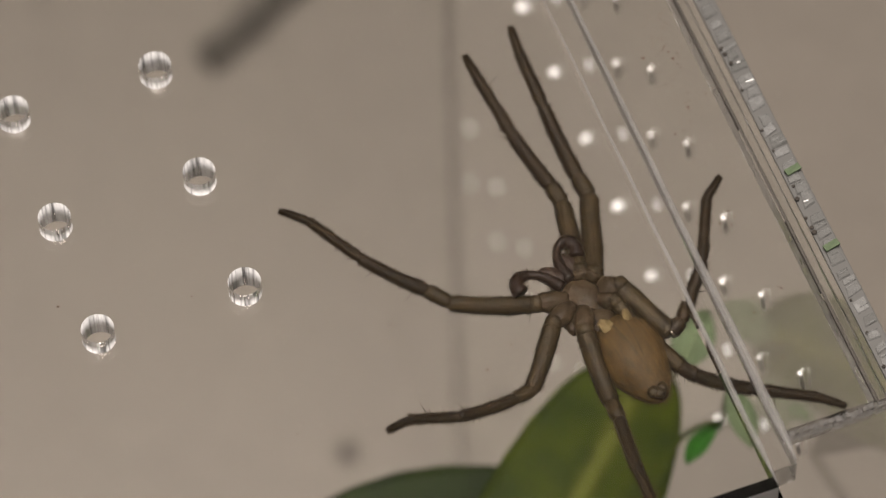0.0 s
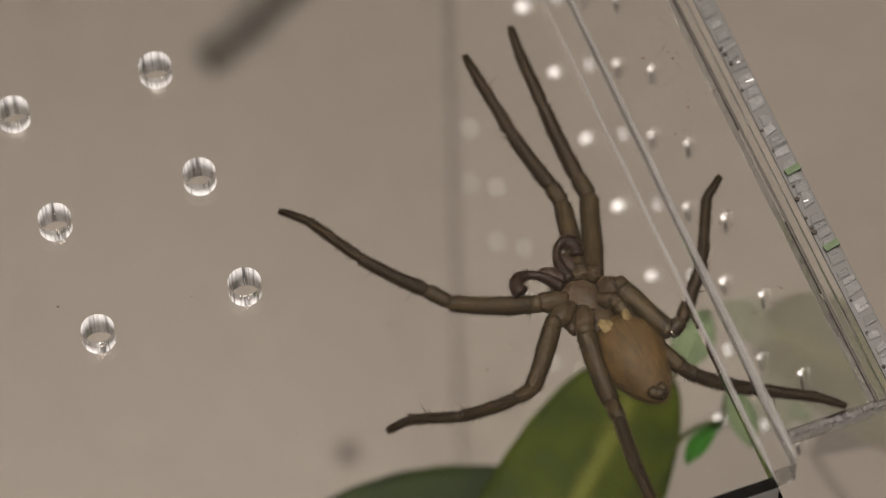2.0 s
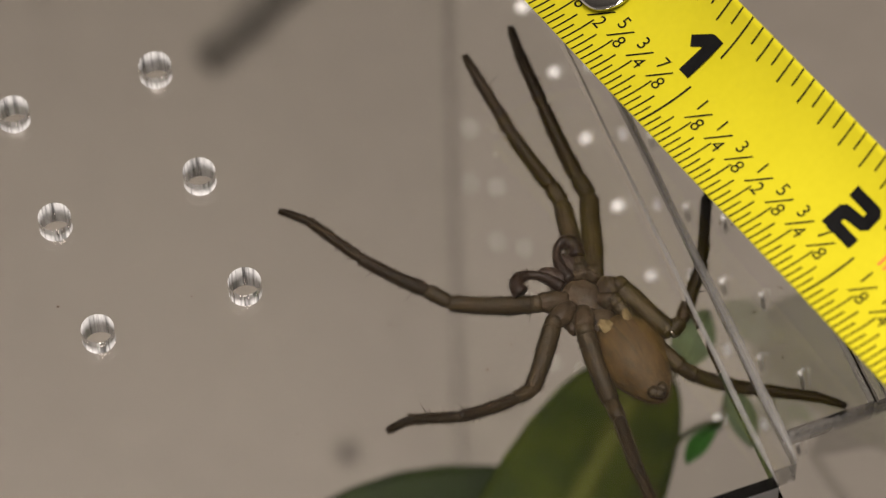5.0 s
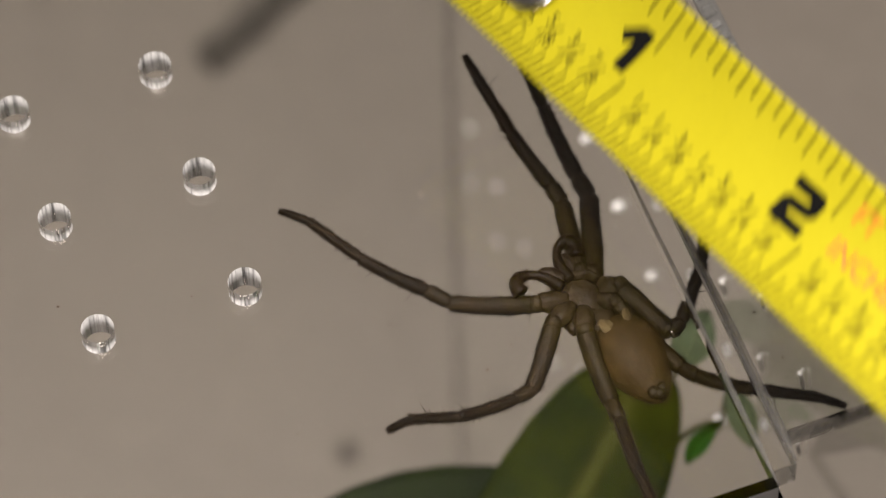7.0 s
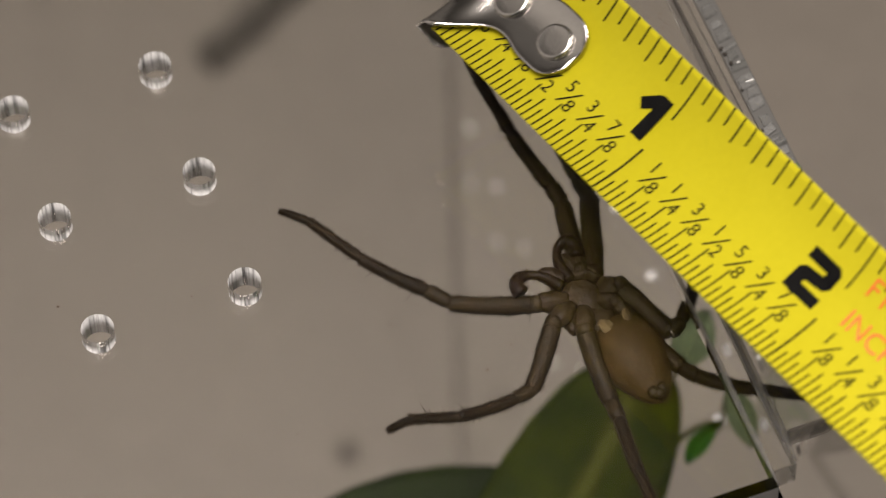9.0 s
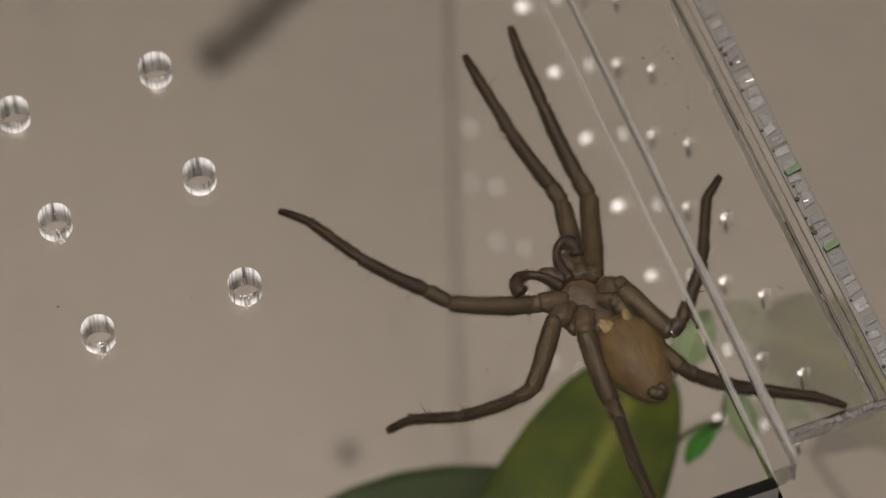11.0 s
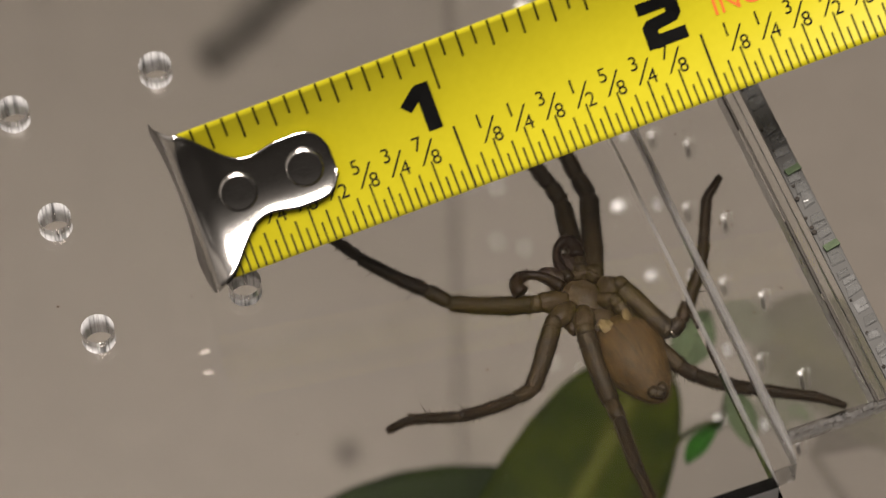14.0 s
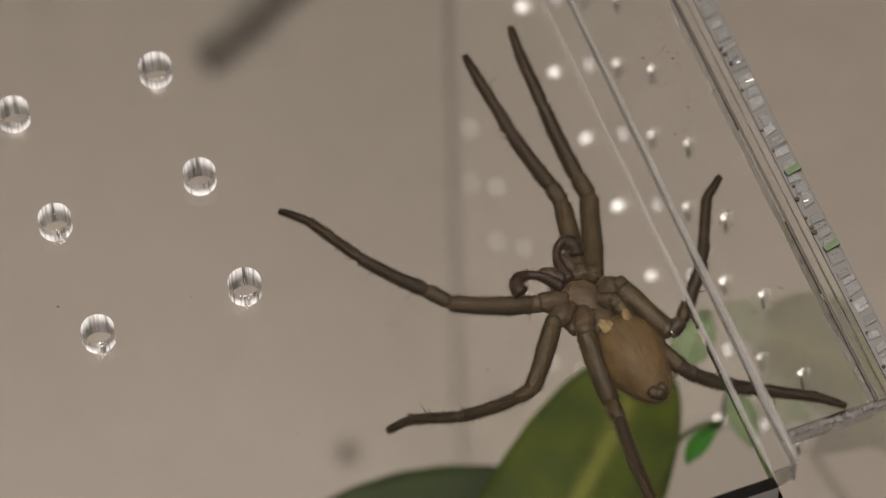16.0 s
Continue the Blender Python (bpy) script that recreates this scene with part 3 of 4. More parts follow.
    leg([(14.4, 0.2, -6.8), (12.9, 10.0, -8.6), (11.8, 12.0, -8.2), (7.7, 17.6, -6.0), (4.3, 23.7, -4.2), (3.1, 26.1, -3.6)], (1.05, 0.92, 0.82, 0.62, 0.48, 0.26))
    leg([(15.8, -0.1, -6.8), (15.8, 10.8, -8.6), (14.7, 13.0, -8.2), (11.3, 20.9, -6.0), (8.9, 26.9, -4.2), (8.1, 29.8, -3.6)], (1.10, 0.98, 0.85, 0.62, 0.48, 0.26))
    leg([(9.6, -3.7, -6.8), (0.5, -2.1, -8.6), (-1.8, -0.7, -8.2), (-8.8, 2.2, -6.0), (-14.1, 5.9, -4.2), (-17.0, 6.8, -3.5)], (1.00, 0.78, 0.74, 0.52, 0.40, 0.22))
    leg([(11.3, -6.1, -6.8), (8.8, -13.1, -8.6), (7.0, -14.3, -8.2), (1.1, -17.6, -6.0), (-4.0, -18.8, -4.2), (-6.1, -20.4, -3.5)], (1.02, 0.80, 0.62, 0.50, 0.40, 0.28))
    leg([(14.5, -7.2, -6.8), (16.9, -15.0, -8.6), (17.6, -17.1, -8.2), (19.2, -24.7, -6.0), (20.5, -30.0, -4.2), (21.7, -34.4, -3.5)], (1.05, 0.90, 0.72, 0.55, 0.42, 0.28))
    leg([(18.3, -1.8, -6.8), (23.6, -6.6, -8.6), (24.7, -5.5, -8.2), (27.2, 0.4, -6.0), (28.0, 7.2, -4.2), (29.5, 9.3, -3.5)], (1.18, 1.0, 0.70, 0.55, 0.40, 0.24), 1.0)
    leg([(17.8, -3.7, -6.8), (24.5, -11.1, -8.6), (26.0, -12.3, -8.2), (31.3, -15.4, -6.0), (38.0, -17.5, -4.6), (40.4, -19.0, -3.9)], (0.88, 0.85, 0.72, 0.55, 0.40, 0.24), 1.0)

    blob((1.6, 0.95, 0.75), hub + Vector((-0.9, -3.0, 0.0)), STERNUM, "leg_stump", root, "stump of a lost leg", 72, 0.12, seed=6)

    # the two curled feelers beside the jaws
    def feeler(points):
        bm = bmesh.new()
        pts = spline(points, 6)
        n = len(pts) - 1
        radii = [0.72 - 0.20 * math.sin(min(1, i / n / 0.7) * math.pi) + 0.16 * max(0, i / n - 0.45) / 0.55 + 0.05 * math.sin(i / n * 14) - 0.2 * (i == n) for i in range(n + 1)]
        tube(bm, pts, radii, 12, 0)
        hairs(bm, pts, radii, 220, 0.5, rng, thick=0.04)
        part("feeler", bm, [PALPSKIN, BRISTLE], root, "curled dark feeler")

    feeler([(13.3, -1.0, -6.7), (12.1, 1.2, -6.6), (12.1, 3.0, -6.5), (13.0, 3.7, -6.4), (13.9, 3.0, -6.4), (14.1, 1.8, -6.6)])
    feeler([(12.4, -1.9, -6.7), (10.6, -0.6, -6.6), (9.0, -0.3, -6.5), (7.8, -0.8, -6.4), (7.6, -1.8, -6.4), (8.1, -2.6, -6.6)])
    for x, y, turn in ((11.5, -0.4, 160), (13.4, 0.7, 118)):
        blob((1.9, 1.05, 0.8), (x, y, -6.9), JAWSKIN, "jaw", root, "reddish brown jaw", turn, 0.16, seed=x)
    return root


# ---- the leafy sprig in the box ----
def sprig():
    root = thing("leafy_sprig", "green leafy plant sprig standing inside clear box", "plant", pose(0, 0, 0))

    def leaf(base, tip, half, mat, label, sag=3.0, curl=0.0, peak=0.45, roll=0.0, blunt=0.8):
        a, b = Vector(base), Vector(tip)
        long = (b - a).length
        nx, ny = 36, 12
        bm = bmesh.new()
        grid = []
        for i in range(nx + 1):
            t = i / nx
            w = half * (math.sin(math.pi * min(1, t ** (math.log(0.5) / math.log(peak)))) ** blunt) + 0.12
            row = []
            for j in range(ny + 1):
                s = j / ny * 2 - 1
                z = -sag * 4 * (t - 0.5) ** 2 + curl * abs(s) ** 1.5 + 0.25 * abs(math.sin(t * 26 + abs(s) * 5)) * abs(s) - 0.5 * math.exp(-(s / 0.08) ** 2)
                row.append(bm.verts.new(Vector((t * long, s * w, z)) * MM))
            grid.append(row)
        for r, s in zip(grid, grid[1:]):
            for j in range(ny):
                bm.faces.new((r[j], r[j + 1], s[j + 1], s[j]))
        top = list(bm.faces)
        made = bmesh.ops.extrude_face_region(bm, geom=top)["geom"]
        for g in made:
            if isinstance(g, bmesh.types.BMVert):
                g.co.z -= 0.35 * MM
        ob = part("leaf", bm, mat, root, label, True)
        turn = (b - a).to_track_quat("X", "Z").to_matrix().to_4x4()
        ob.matrix_basis = Matrix.Translation(a * MM) @ turn @ pose(0, 0, 0, roll)

    leaf((2.7, -19.6, TOP - 66), (24.0, 22.4, TOP - 61), 10.1, LEAF, "broad mid-green leaf with pale midrib", 2.0, 2.0, 0.45, blunt=0.36)
    leaf((22, 13.0, TOP - 80), (-24, 6, TOP - 75), 7.5, LEAFSHADED, "dark green leaf with its shade in the colour", 2.0, 1.5, 0.5)
    leaf((32.0, 12.1, TOP - 59), (27.6, 8.0, TOP - 61), 1.1, LEAFBRIGHT, "small bright green curled leaf", 1.0, 0.8, 0.6)
    # two small leaves in a paler, greyer green
    leaf((27.3, 16.4, TOP - 54), (30.7, 22.0, TOP - 50), 2.5, LEAFPALE, "small pale blue-green leaf", 0.6, 0.6, 0.5)
    leaf((32.6, 12.3, TOP - 51), (35.0, 5.6, TOP - 54), 1.6, LEAFPALE, "small pale blue-green leaf", 0.6, 0.6, 0.5)
    bm = bmesh.new()
    pts = spline([(8, -20, 3.6), (6, -22, 80), (3, -23, 160), (2.7, -19.6, TOP - 66)], 8)
    tube(bm, pts, [1.2 - 0.5 * i / len(pts) for i in range(len(pts))], 10)
    pts = spline([(6, -22, 80), (16, -6, 140), (22, 13, TOP - 80)], 8)
    tube(bm, pts, [0.8 - 0.3 * i / len(pts) for i in range(len(pts))], 10)
    pts = spline([(5, -21, 160), (14, -10, TOP - 72), (24.1, 1.9, TOP - 57), (25.3, 5.6, TOP - 57), (27.0, 8.8, TOP - 57), (29.5, 10.5, TOP - 57), (32.0, 12.1, TOP - 59)], 8)
    tube(bm, pts, [0.42 - 0.16 * i / len(pts) for i in range(len(pts))], 10)
    for pts in ([(22, 18, TOP - 63), (25, 18, TOP - 60), (27.3, 16.4, TOP - 54)], [(32.0, 12.1, TOP - 59), (32.3, 12.6, TOP - 55), (32.6, 12.3, TOP - 51)]):
        pts = spline(pts, 6)
        tube(bm, pts, [0.22] * len(pts), 8)
    part("stem", bm, LEAF, root, "thin green stem")
    return root


# ---- the steel tape ----
INCH = 25.4
HALF = 7.5
SAG = 2.0


def arch(y):
    """Height of the hollow blade over its middle line, at y mm across it."""
    return SAG * (y / HALF) ** 2


def tape_measure():
    root = thing("tape_measure", "yellow steel tape measure blade with inch marks, hook end free", "tape measure", pose(0.06, 0.11, LID + 0.03))
    length = 150.0
    bm = bmesh.new()
    n = 24
    rows = []
    for z in (0.0, -0.14):
        for x in (0.3, length):
            rows.append([bm.verts.new(Vector((x, y, arch(y) + z)) * TM) for y in (HALF * (2 * j / n - 1) for j in range(n + 1))])
    a, b, c, d = rows
    for j in range(n):
        bm.faces.new((a[j], b[j], b[j + 1], a[j + 1]))
        bm.faces.new((c[j], c[j + 1], d[j + 1], d[j]))
        bm.faces.new((a[j], a[j + 1], c[j + 1], c[j]))
        bm.faces.new((b[j], d[j], d[j + 1], b[j + 1]))
    for j in (0, n):
        bm.faces.new((a[j], c[j], d[j], b[j]))
    blade = part("blade", bm, YELLOW, root, "hollow yellow steel blade", True)

    def stroke(bm, x, y0, y1, wide):
        ys = [y0 + (y1 - y0) * k / 4 for k in range(5)]
        lo = [bm.verts.new(Vector((x - wide / 2, y, arch(y) + 0.03)) * TM) for y in ys]
        hi = [bm.verts.new(Vector((x + wide / 2, y, arch(y) + 0.03)) * TM) for y in ys]
        for k in range(4):
            bm.faces.new((lo[k], hi[k], hi[k + 1], lo[k + 1]))

    # 32nds along one edge, 16ths along the other; whole inches are single parts
    fine, coarse = bmesh.new(), bmesh.new()
    for k in range(1, int(length / INCH * 32)):
        x = k * INCH / 32
        size = 6.1 if k % 32 == 0 else 3.7 if k % 4 == 0 else 2.9 if k % 2 == 0 else 1.95
        stroke(fine, x, -HALF + 0.05, -HALF + size, 0.24 if k % 32 == 0 else 0.19)
    for k in range(1, int(length / INCH * 16)):
        x = k * INCH / 16
        size = 5.0 if k % 16 == 0 else 2.75 if k % 2 == 0 else 2.0
        stroke(coarse, x, HALF - 0.05, HALF - size, 0.22)
    tagged(part("scale_print", fine, INK, blade, "black marks of thirty-seconds"), kind="stuff")
    tagged(part("scale_print", coarse, INK, blade, "black marks of sixteenths"), kind="stuff")

    def print_text(text, x, y, size, mat, bold=0.0, wide=1.0, name="numeral"):
        cu = bpy.data.curves.new("text", "FONT")
        cu.body, cu.size, cu.align_x, cu.align_y, cu.offset, cu.resolution_u = text, size, "CENTER", "CENTER", bold, 4
        tmp = bpy.data.objects.new("text", cu)
        scene.collection.objects.link(tmp)
        bpy.context.view_layer.update()
        me = bpy.data.meshes.new_from_object(tmp.evaluated_get(bpy.context.evaluated_depsgraph_get()))
        bpy.data.objects.remove(tmp)
        bm = bmesh.new()
        bm.from_mesh(me)
        for v in bm.verts:
            px, py = v.co.x * wide + x, v.co.y + y
            v.co = Vector((px, py, arch(py) + 0.05)) * TM
        part(name, bm, mat, blade)

    for inch in range(0, 5):
        if inch:
            if inch == 1:
                bm = bmesh.new()
                shape = [(0.4, 2.4), (1.7, 2.4), (1.7, -2.4), (0.25, -2.4), (0.25, 0.7), (-0.75, -0.1), (-1.6, 0.8), (0.0, 2.2)]
                bm.faces.new([bm.verts.new(Vector((INCH - 2.6 + px, 1.3 + py, arch(1.3 + py) + 0.06)) * TM) for px, py in shape])
                bmesh.ops.triangulate(bm, faces=bm.faces[:])
                part("numeral", bm, INK, blade)
            elif inch == 2:
                bm = bmesh.new()
                shape = [(-2.1, 2.5), (1.5, 2.5), (2.1, 1.9), (2.1, 0.2), (1.5, -0.45), (-0.65, -0.75), (-0.65, -1.2), (2.1, -1.2),
                         (2.1, -2.5), (-2.1, -2.5), (-2.1, -0.1), (-1.5, 0.5), (0.65, 0.75), (0.65, 1.2), (-2.1, 1.2)]
                bm.faces.new([bm.verts.new(Vector((2 * INCH - 3.1 + 0.97 * px, 1.15 + 0.95 * py, arch(1.15 + 0.95 * py) + 0.06)) * TM) for px, py in shape])
                bmesh.ops.triangulate(bm, faces=bm.faces[:])
                part("numeral", bm, INK, blade)
            else:
                print_text(str(inch), inch * INCH - 2.9, 1.15, 6.0, INK, 0.32, 1.15)
        for k, (top, low) in enumerate((("1", "8"), ("1", "4"), ("3", "8"), ("1", "2"), ("5", "8"), ("3", "4"), ("7", "8")), 1):
            x = inch * INCH + k * INCH / 8
            print_text(top, x - 0.75, -2.0 + 0.1, 2.0, INK, 0.0, name="fraction")
            print_text(low, x + 0.62, -3.6, 2.0, INK, 0.0, name="fraction")
            bm = bmesh.new()
            lo, hi = (x - 0.85, -3.95), (x + 0.75, -1.75)
            for (px, py), w in ((lo, 0.11), (hi, 0.11)):
                for q in (-w, w):
                    bm.verts.new(Vector((px + q, py, arch(py) + 0.05)) * TM)
            vs = list(bm.verts)
            bm.faces.new((vs[0], vs[1], vs[3], vs[2]))
            part("fraction_slash", bm, INK, blade)
    print_text("FT", 2 * INCH + 3.2, 4.2, 2.9, RED, 0.0, name="lettering")
    print_text("INCHES", 2 * INCH + 6.8, 0.6, 2.9, RED, 0.0, name="lettering")

    # hook: a waisted plate with a turned-down lip, two rivets
    bm = bmesh.new()
    def waist(x):
        """Half width of the hook plate, x mm from the blade's end."""
        if x < 6.2:
            t = max(0.0, x + 0.6) / 6.8
            return 3.0 + (HALF + 0.2 - 3.0) * (0.5 + 0.5 * math.cos(math.pi * t)) ** 1.25
        t = min(1.0, (x - 6.2) / 3.0)
        w = 3.0 + 0.50 * t * t * (3 - 2 * t)
        return w * math.sqrt(max(0.02, 1 - (max(0.0, x - 10.0) / 3.6) ** 3.4))

    outline = [(-0.6 + 14.1 * (i / 40), waist(-0.6 + 14.1 * (i / 40))) for i in range(41)]
    prof = [(-0.5 - 1.2 * math.sin(q), -0.2 - 1.7 * (1 - math.cos(q))) for q in (math.pi / 2 * k / 8 for k in range(9))]
    prof += [(-1.76, -3.4), (-1.82, -5.0), (-1.86, -6.6), (-1.90, -8.4), (-1.93, -9.6)]
    across = [q / 12 - 1 for q in range(25)]
    strips = []
    last = len(prof) - 1
    for k, (x, z) in enumerate(reversed(prof)):
        down = 1 - k / last
        w = HALF + 0.25 + 0.7 * math.sin(min(1, down * 1.6) * math.pi * 0.5) - (1.7 if k == 0 else 0.6 if k == 1 else 0.0)
        strips.append([(x - 0.55 * down * s * s + 0.35 * math.sin(down * math.pi), s * w, z + 0.75 + arch(s * w) * (0.25 + 0.75 * k / last) * 0.8) for s in across])
    for x, w in outline[1:]:
        # the plate dishes up towards its rims and is pressed down round the rivets
        press = 0.30 * math.exp(-((x - 1.0) / 1.6) ** 2)
        strips.append([(x, s * w, arch(s * w) * 0.95 + 0.40 + press + 0.12 * abs(s) ** 5 - 0.10 * (1 - s * s)) for s in across])
    grid = [[bm.verts.new(Vector(p) * TM) for p in row] for row in strips]
    for r, s in zip(grid, grid[1:]):
        for j in range(24):
            bm.faces.new((r[j], r[j + 1], s[j + 1], s[j]))
    top = list(bm.faces)
    made = bmesh.ops.extrude_face_region(bm, geom=top)["geom"]
    for g in made:
        if isinstance(g, bmesh.types.BMVert):
            g.co.z += 0.45 * TM
    # the lip takes the steel that has its dark reflection painted in
    for f in bm.faces:
        f.material_index = int(f.calc_center_median().x < -1.35 * TM)
    hook = part("hook", bm, [STEEL, DARKSTEEL], root, "polished waisted steel end hook", True)
    for x in (0.152 * INCH, 0.418 * INCH):
        bm = bmesh.new()
        prof = [(1.78, 0.6), (1.80, 0.92), (2.0, 0.98), (2.01, 1.10), (1.94, 1.22), (1.82, 1.29), (1.66, 1.28), (1.5, 1.26), (0.7, 1.25), (0.0, 1.25)]
        rings = [[bm.verts.new(Vector((x + 0.93 * r * math.cos(k * math.tau / 28), 0.93 * r * math.sin(k * math.tau / 28), z)) * TM) for k in range(28)] for r, z in prof[:-1]]
        for r, s in zip(rings, rings[1:]):
            for k in range(28):
                bm.faces.new((r[k], r[(k + 1) % 28], s[(k + 1) % 28], s[k]))
        bm.faces.new(rings[-1])
        part("rivet", bm, STEEL, hook, "round flat-headed rivet", True)
    return root


# ---- small things ----
def twig():
    bm = bmesh.new()
    pts = spline([(-42.4, 204, 3.2), (-33.4, 213, 3.4), (-20.4, 228, 3.1), (5.6, 258, 3.2)], 8)
    tube(bm, pts, [2.8 + 0.3 * math.sin(i) for i in range(len(pts))], 14)
    tagged(part("dark_twig", bm, TWIG, None), "short dark brown twig lying on tabletop", "twig")


def dirt():
    rng = random.Random(3)
    bm = bmesh.new()

    def speck(x, y, r):
        n = rng.randint(5, 7)
        ring = [bm.verts.new(Vector((x + r * rng.uniform(0.6, 1.3) * math.cos(k * math.tau / n), y + r * rng.uniform(0.6, 1.3) * math.sin(k * math.tau / n), 0.02)) * MM) for k in range(n)]
        peak = bm.verts.new(Vector((x, y, 0.02 + r * 0.7)) * MM)
        for k in range(n):
            bm.faces.new((ring[k], ring[(k + 1) % n], peak))
        bm.faces.new(ring[::-1])

    for k in range(170):
        y = rng.uniform(-25, 45) if k < 60 else rng.uniform(4, 40)
        speck(min(34.2, rng.gauss(29.6 + 0.1 * y, 1.1)), y, abs(rng.gauss(0.045, 0.04)) + 0.03)
    for _ in range(90):
        speck(rng.uniform(-50, 20), rng.uniform(-35, 48), abs(rng.gauss(0.045, 0.03)) + 0.02)
    for _ in range(4):
        speck(rng.gauss(33.9, 0.4), rng.gauss(9.2, 0.6), rng.uniform(0.06, 0.12))
    for x, y in ((-26.3, 3.9), (-8.4, 28.4), (-39.6, 7.7), (-0.9, -15.4), (-21.6, -15.6), (30.6, -16.8), (30.9, -17.1)):
        speck(x, y, rng.uniform(0.10, 0.16))
    # lint: short curled fibres lying on the sheet
    for x, y in ((-2.8, 15.2), (-3.5, 19.3), (-1.6, 9.5), (-8.4, -6.7)):
        pts = [(x + 0.4 * math.cos(k * 0.8) + 0.12 * k * rng.uniform(0.2, 1), y + 0.3 * math.sin(k * 0.8), 0.06) for k in range(8)]
        tube(bm, pts, [0.018] * 8, 5)
    ob = part("dirt_specks", bm, SPECK, None)
    ob.matrix_world = Matrix.Translation((0, 0, LID)) @ pose(0, 0, 0, 0, 0, TURN)
    tagged(ob, "scattered brown dirt specks on the lid", "dirt", kind="stuff")
    bm = bmesh.new()
    bmesh.ops.create_icosphere(bm, subdivisions=3, radius=1)
    for v in bm.verts:
        v.co = Vector((v.co.x * 1.7, v.co.y * 1.9, max(v.co.z, -0.3) * 0.5)) * MM * (1 + 0.2 * noise.noise(v.co * 2))
    ob = part("dropping", bm, BLACKISH, None, smooth=True)
    ob.location = Vector((-18.0, 122.6, 0.3)) * MM
    tagged(ob, "small dark dried spot on box floor", "dirt")


def leaf_scraps():
    """Two small green chips set in the sawn rim."""
    for x, y in ((37.9, -3.9), (37.9, -14.1)):
        bm = bmesh.new()
        box(bm, -0.95, 0.8, -0.42, 0.4, -0.1, 0.1, 0.06)
        for v in bm.verts:
            v.co.z += 0.00008 * math.sin(v.co.x * 3000)
        ob = part("green_chip", bm, GREENCHIP, None)
        ob.matrix_world = BOXPOSE @ pose(x * MM, y * MM, LID + 0.00004, 0, 0, 11)
        tagged(ob, "tiny bright green chip in sawn rim", "leaf scrap", group="leaf scraps in the rim")


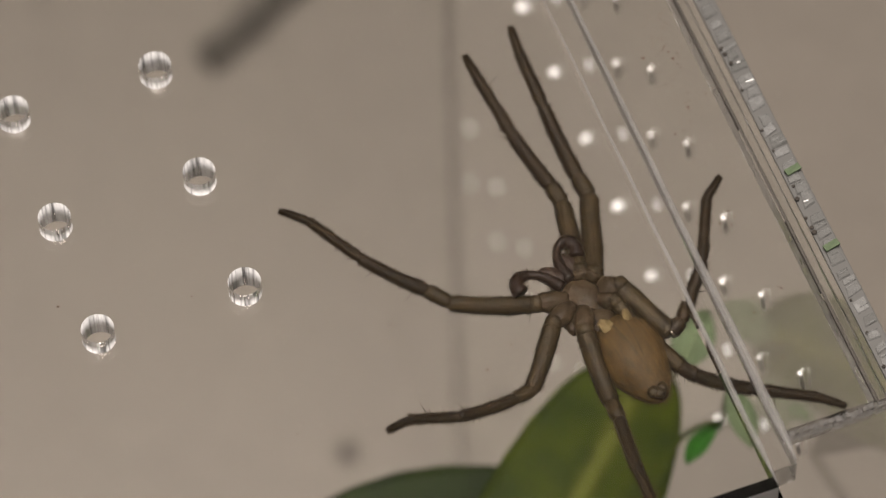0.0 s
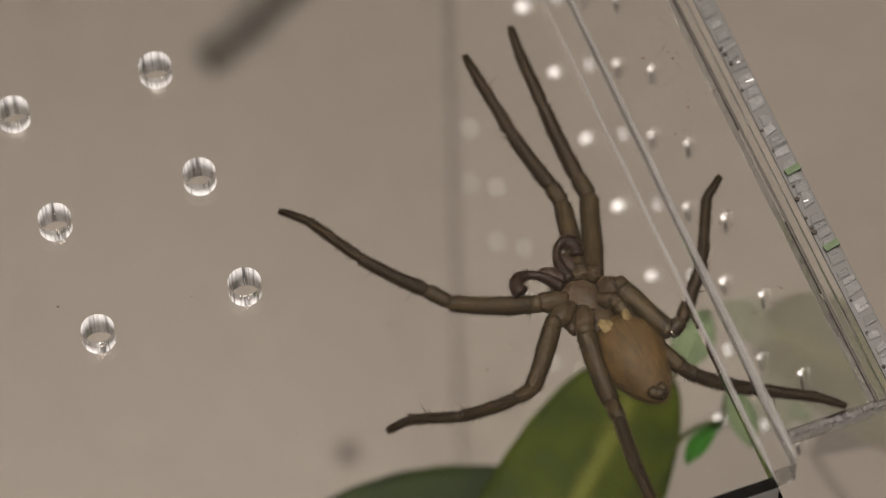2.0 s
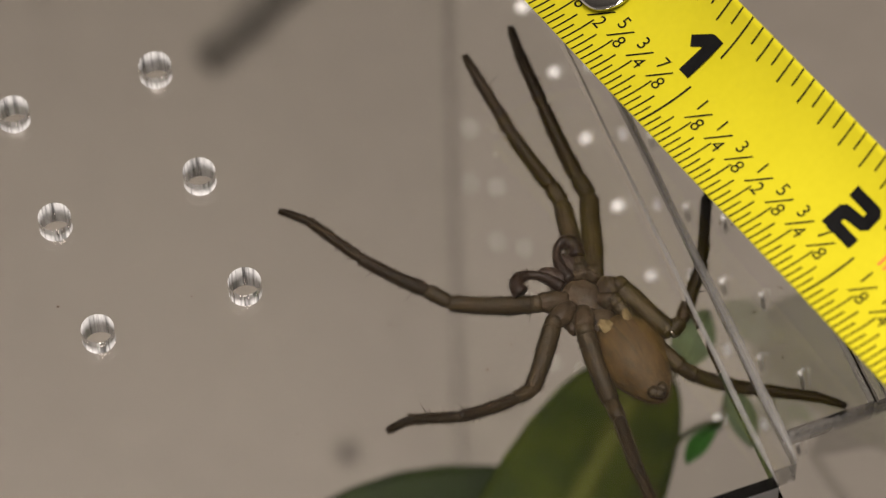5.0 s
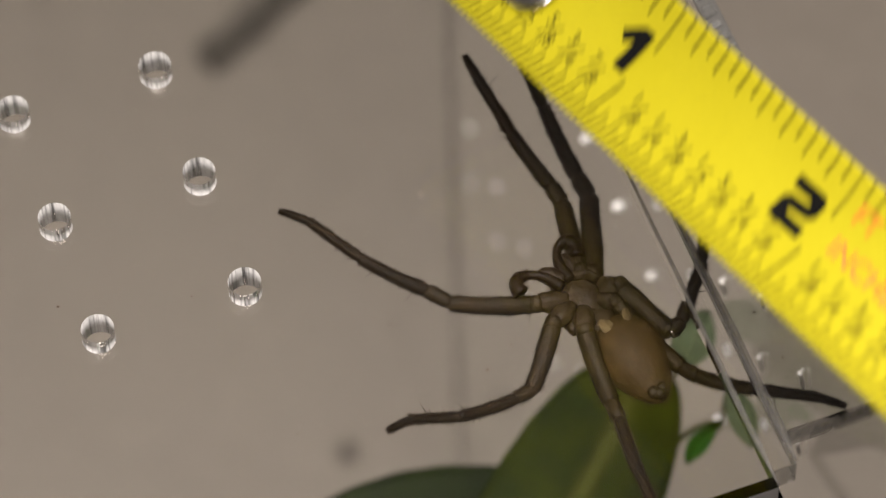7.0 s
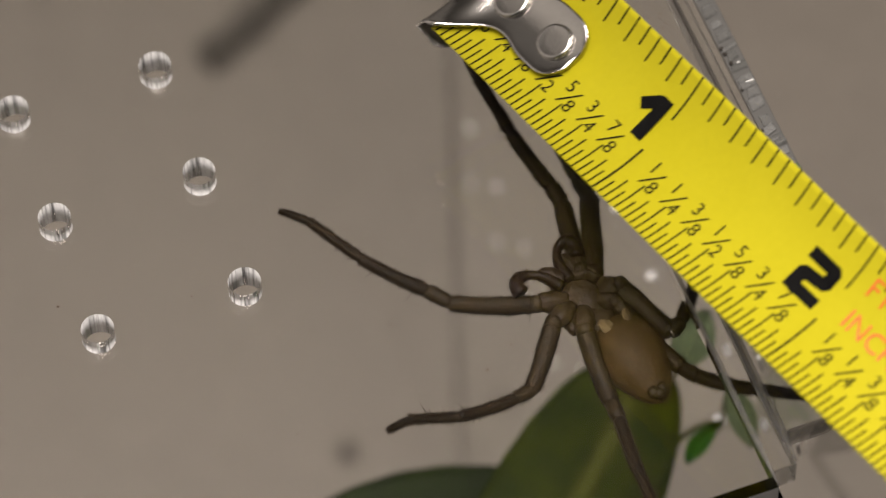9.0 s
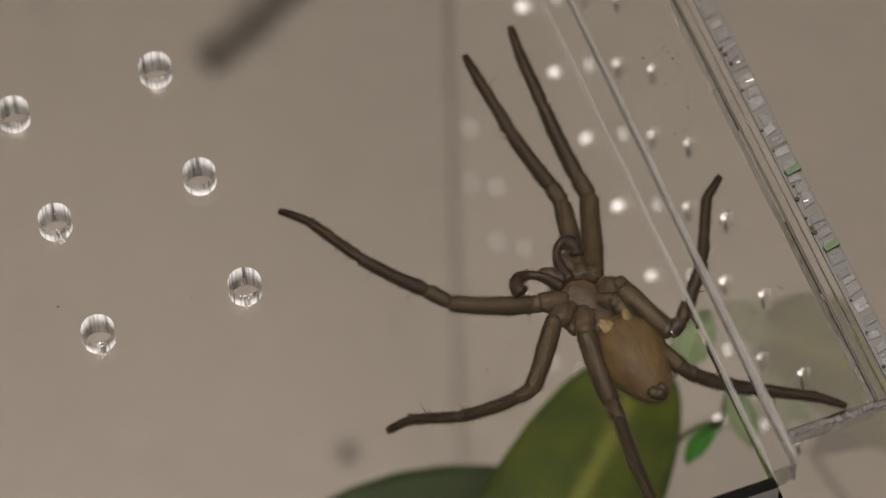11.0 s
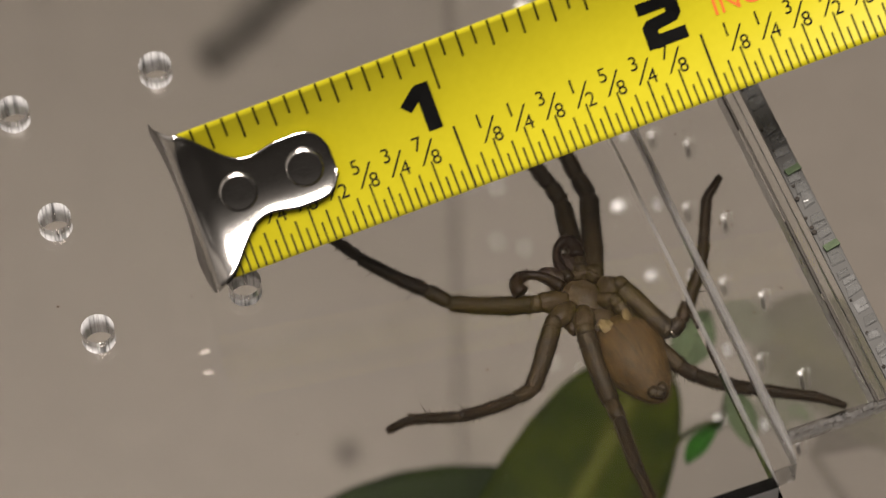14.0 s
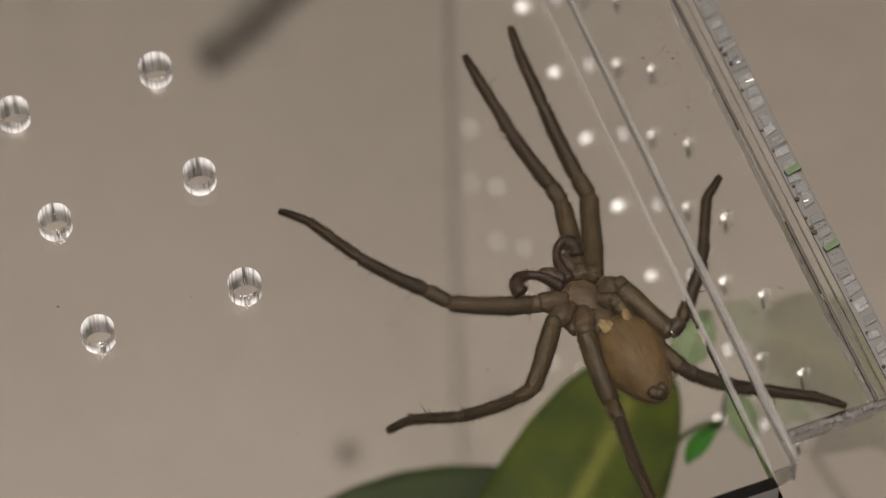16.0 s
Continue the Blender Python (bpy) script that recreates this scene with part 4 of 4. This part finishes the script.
def motions():
    rows = [
        (0.0, 70.0, 120.0, 30.0, 16.0, 5.0, -50.0),
        (1.8, 60.0, 95.0, 22.0, 16.0, 5.0, -50.0),
        (2.4, 38.0, 58.0, 12.0, 15.5, 0.0, -53.0),
        (2.5, 27.42, 44.07, 18.0, 20.0, -2.0, -54.08),
        (2.6, 21.83, 43.44, 18.0, 20.0, -2.2, -53.91),
        (2.7, 16.95, 43.31, 18.0, 20.0, -2.3, -53.63),
        (2.8, 17.19, 43.68, 18.0, 20.0, -2.4, -55.71),
        (2.9, 13.68, 43.16, 18.0, 20.0, -2.4, -53.04),
        (3.0, 14.00, 43.52, 18.0, 20.0, -2.4, -54.58),
        (3.3, 13.07, 40.59, 16.0, 19.8, -2.3, -52.93),
        (3.5, 12.60, 35.30, 14.5, 19.8, -2.2, -53.15),
        (3.6, 8.80, 32.00, 15.0, 20.4, -3.0, -53.03),
        (3.7, 4.94, 26.73, 15.5, 21.0, -3.8, -52.30),
        (3.8, 2.41, 23.86, 16.2, 21.6, -4.5, -52.21),
        (3.9, 1.03, 23.01, 16.8, 22.2, -5.2, -52.93),
        (4.0, 2.1, 23.7, 17.2, 22.6, -5.7, -51.9),
        (4.2, 8.89, 29.45, 16.0, 22.4, -4.6, -53.53),
        (6.3, 12.49, 25.04, 14.2, 22.2, -2.4, -57.61),
        (6.5, 11.3, 22.8, 13.7, 22.2, -2.0, -53.5),
        (6.6, 9.94, 23.22, 14.6, 22.0, -2.2, -54.76),
        (6.7, 10.40, 26.78, 16.0, 21.5, -2.5, -55.62),
        (6.8, 10.91, 32.06, 17.8, 21.0, -2.8, -56.77),
        (6.9, 6.28, 30.94, 19.5, 20.6, -3.0, -53.33),
        (7.0, 3.75, 25.49, 20.5, 20.4, -3.2, -53.34),
        (7.2, 2.68, 17.22, 19.5, 20.8, -3.1, -54.01),
        (7.4, 4.03, 15.38, 18.2, 21.2, -3.0, -54.60),
        (7.5, 4.76, 14.03, 17.6, 21.3, -3.0, -53.33),
        (7.8, 3.93, 12.47, 16.8, 21.3, -2.9, -53.24),
        (8.0, 4.88, 14.89, 16.4, 21.4, -2.9, -53.18),
        (8.3, 4.21, 20.29, 15.4, 21.6, -2.6, -54.50),
        (8.5, 5.94, 20.73, 14.8, 21.8, -2.5, -54.23),
        (8.9, 4.39, 22.13, 14.1, 22.4, -2.4, -55.54),
        (9.0, 5.60, 22.44, 14.0, 22.6, -2.4, -53.74),
        (9.2, 6.84, 23.90, 14.0, 22.8, -2.4, -56.39),
        (9.6, 30.0, 58.0, 14.0, 18.0, 5.0, -50.0),
        (10.2, 48.0, 100.0, 28.0, 30.0, 0.0, -25.0),
        (11.0, 12.0, 95.0, 34.0, 52.0, -5.0, 12.0),
        (11.6, -3.0, 58.0, 29.0, 57.0, -6.0, 15.0),
        (11.8, -9.5, 31.0, 26.0, 57.0, -6.5, 15.0),
        (11.9, -13.34, 19.58, 12.6, 43.2, -8.7, 12.01),
        (12.0, -15.52, 16.09, 12.6, 43.1, -9.1, 14.71),
        (12.1, -18.23, 13.99, 12.6, 43.0, -8.8, 13.51),
        (12.2, -21.12, 13.79, 12.5, 43.0, -8.9, 13.81),
        (12.3, -22.41, 13.00, 12.5, 43.0, -8.7, 12.81),
        (12.4, -23.78, 9.00, 12.6, 42.9, -10.1, 23.33),
        (12.5, -23.51, 6.01, 11.2, 41.5, -11.2, 17.81),
        (13.0, -21.32, 3.62, 12.5, 43.0, -9.3, 17.32),
        (13.5, -19.54, 2.72, 10.8, 42.5, -9.8, 16.82),
        (14.0, -23.13, -2.16, 12.5, 43.0, -9.1, 16.31),
        (14.5, -24.32, -3.25, 11.7, 44.2, -8.6, 16.91),
        (14.9, -26.62, -3.95, 12.5, 43.0, -9.1, 15.71),
        (15.0, -27.02, -4.86, 14.9, 43.2, -7.6, 16.51),
        (15.1, -28.9, 22.4, 11.0, 43.0, -8.4, 9.8),
        (15.2, -33.0, 46.0, 24.0, 60.0, -5.0, 12.0),
        (15.5, -40.0, 110.0, 32.0, 60.0, -5.0, 12.0),
        (16.0, -42.0, 135.0, 40.0, 60.0, -5.0, 12.0),
    ]
    walk(TAPE, [(t, pose(x * TM, y * TM, LID + z * TM, a, b, c)) for t, x, y, z, a, b, c in rows])


room()
acrylic_box()
spider()
sprig()
twig()
dirt()
leaf_scraps()
TAPE = tape_measure()
motions()
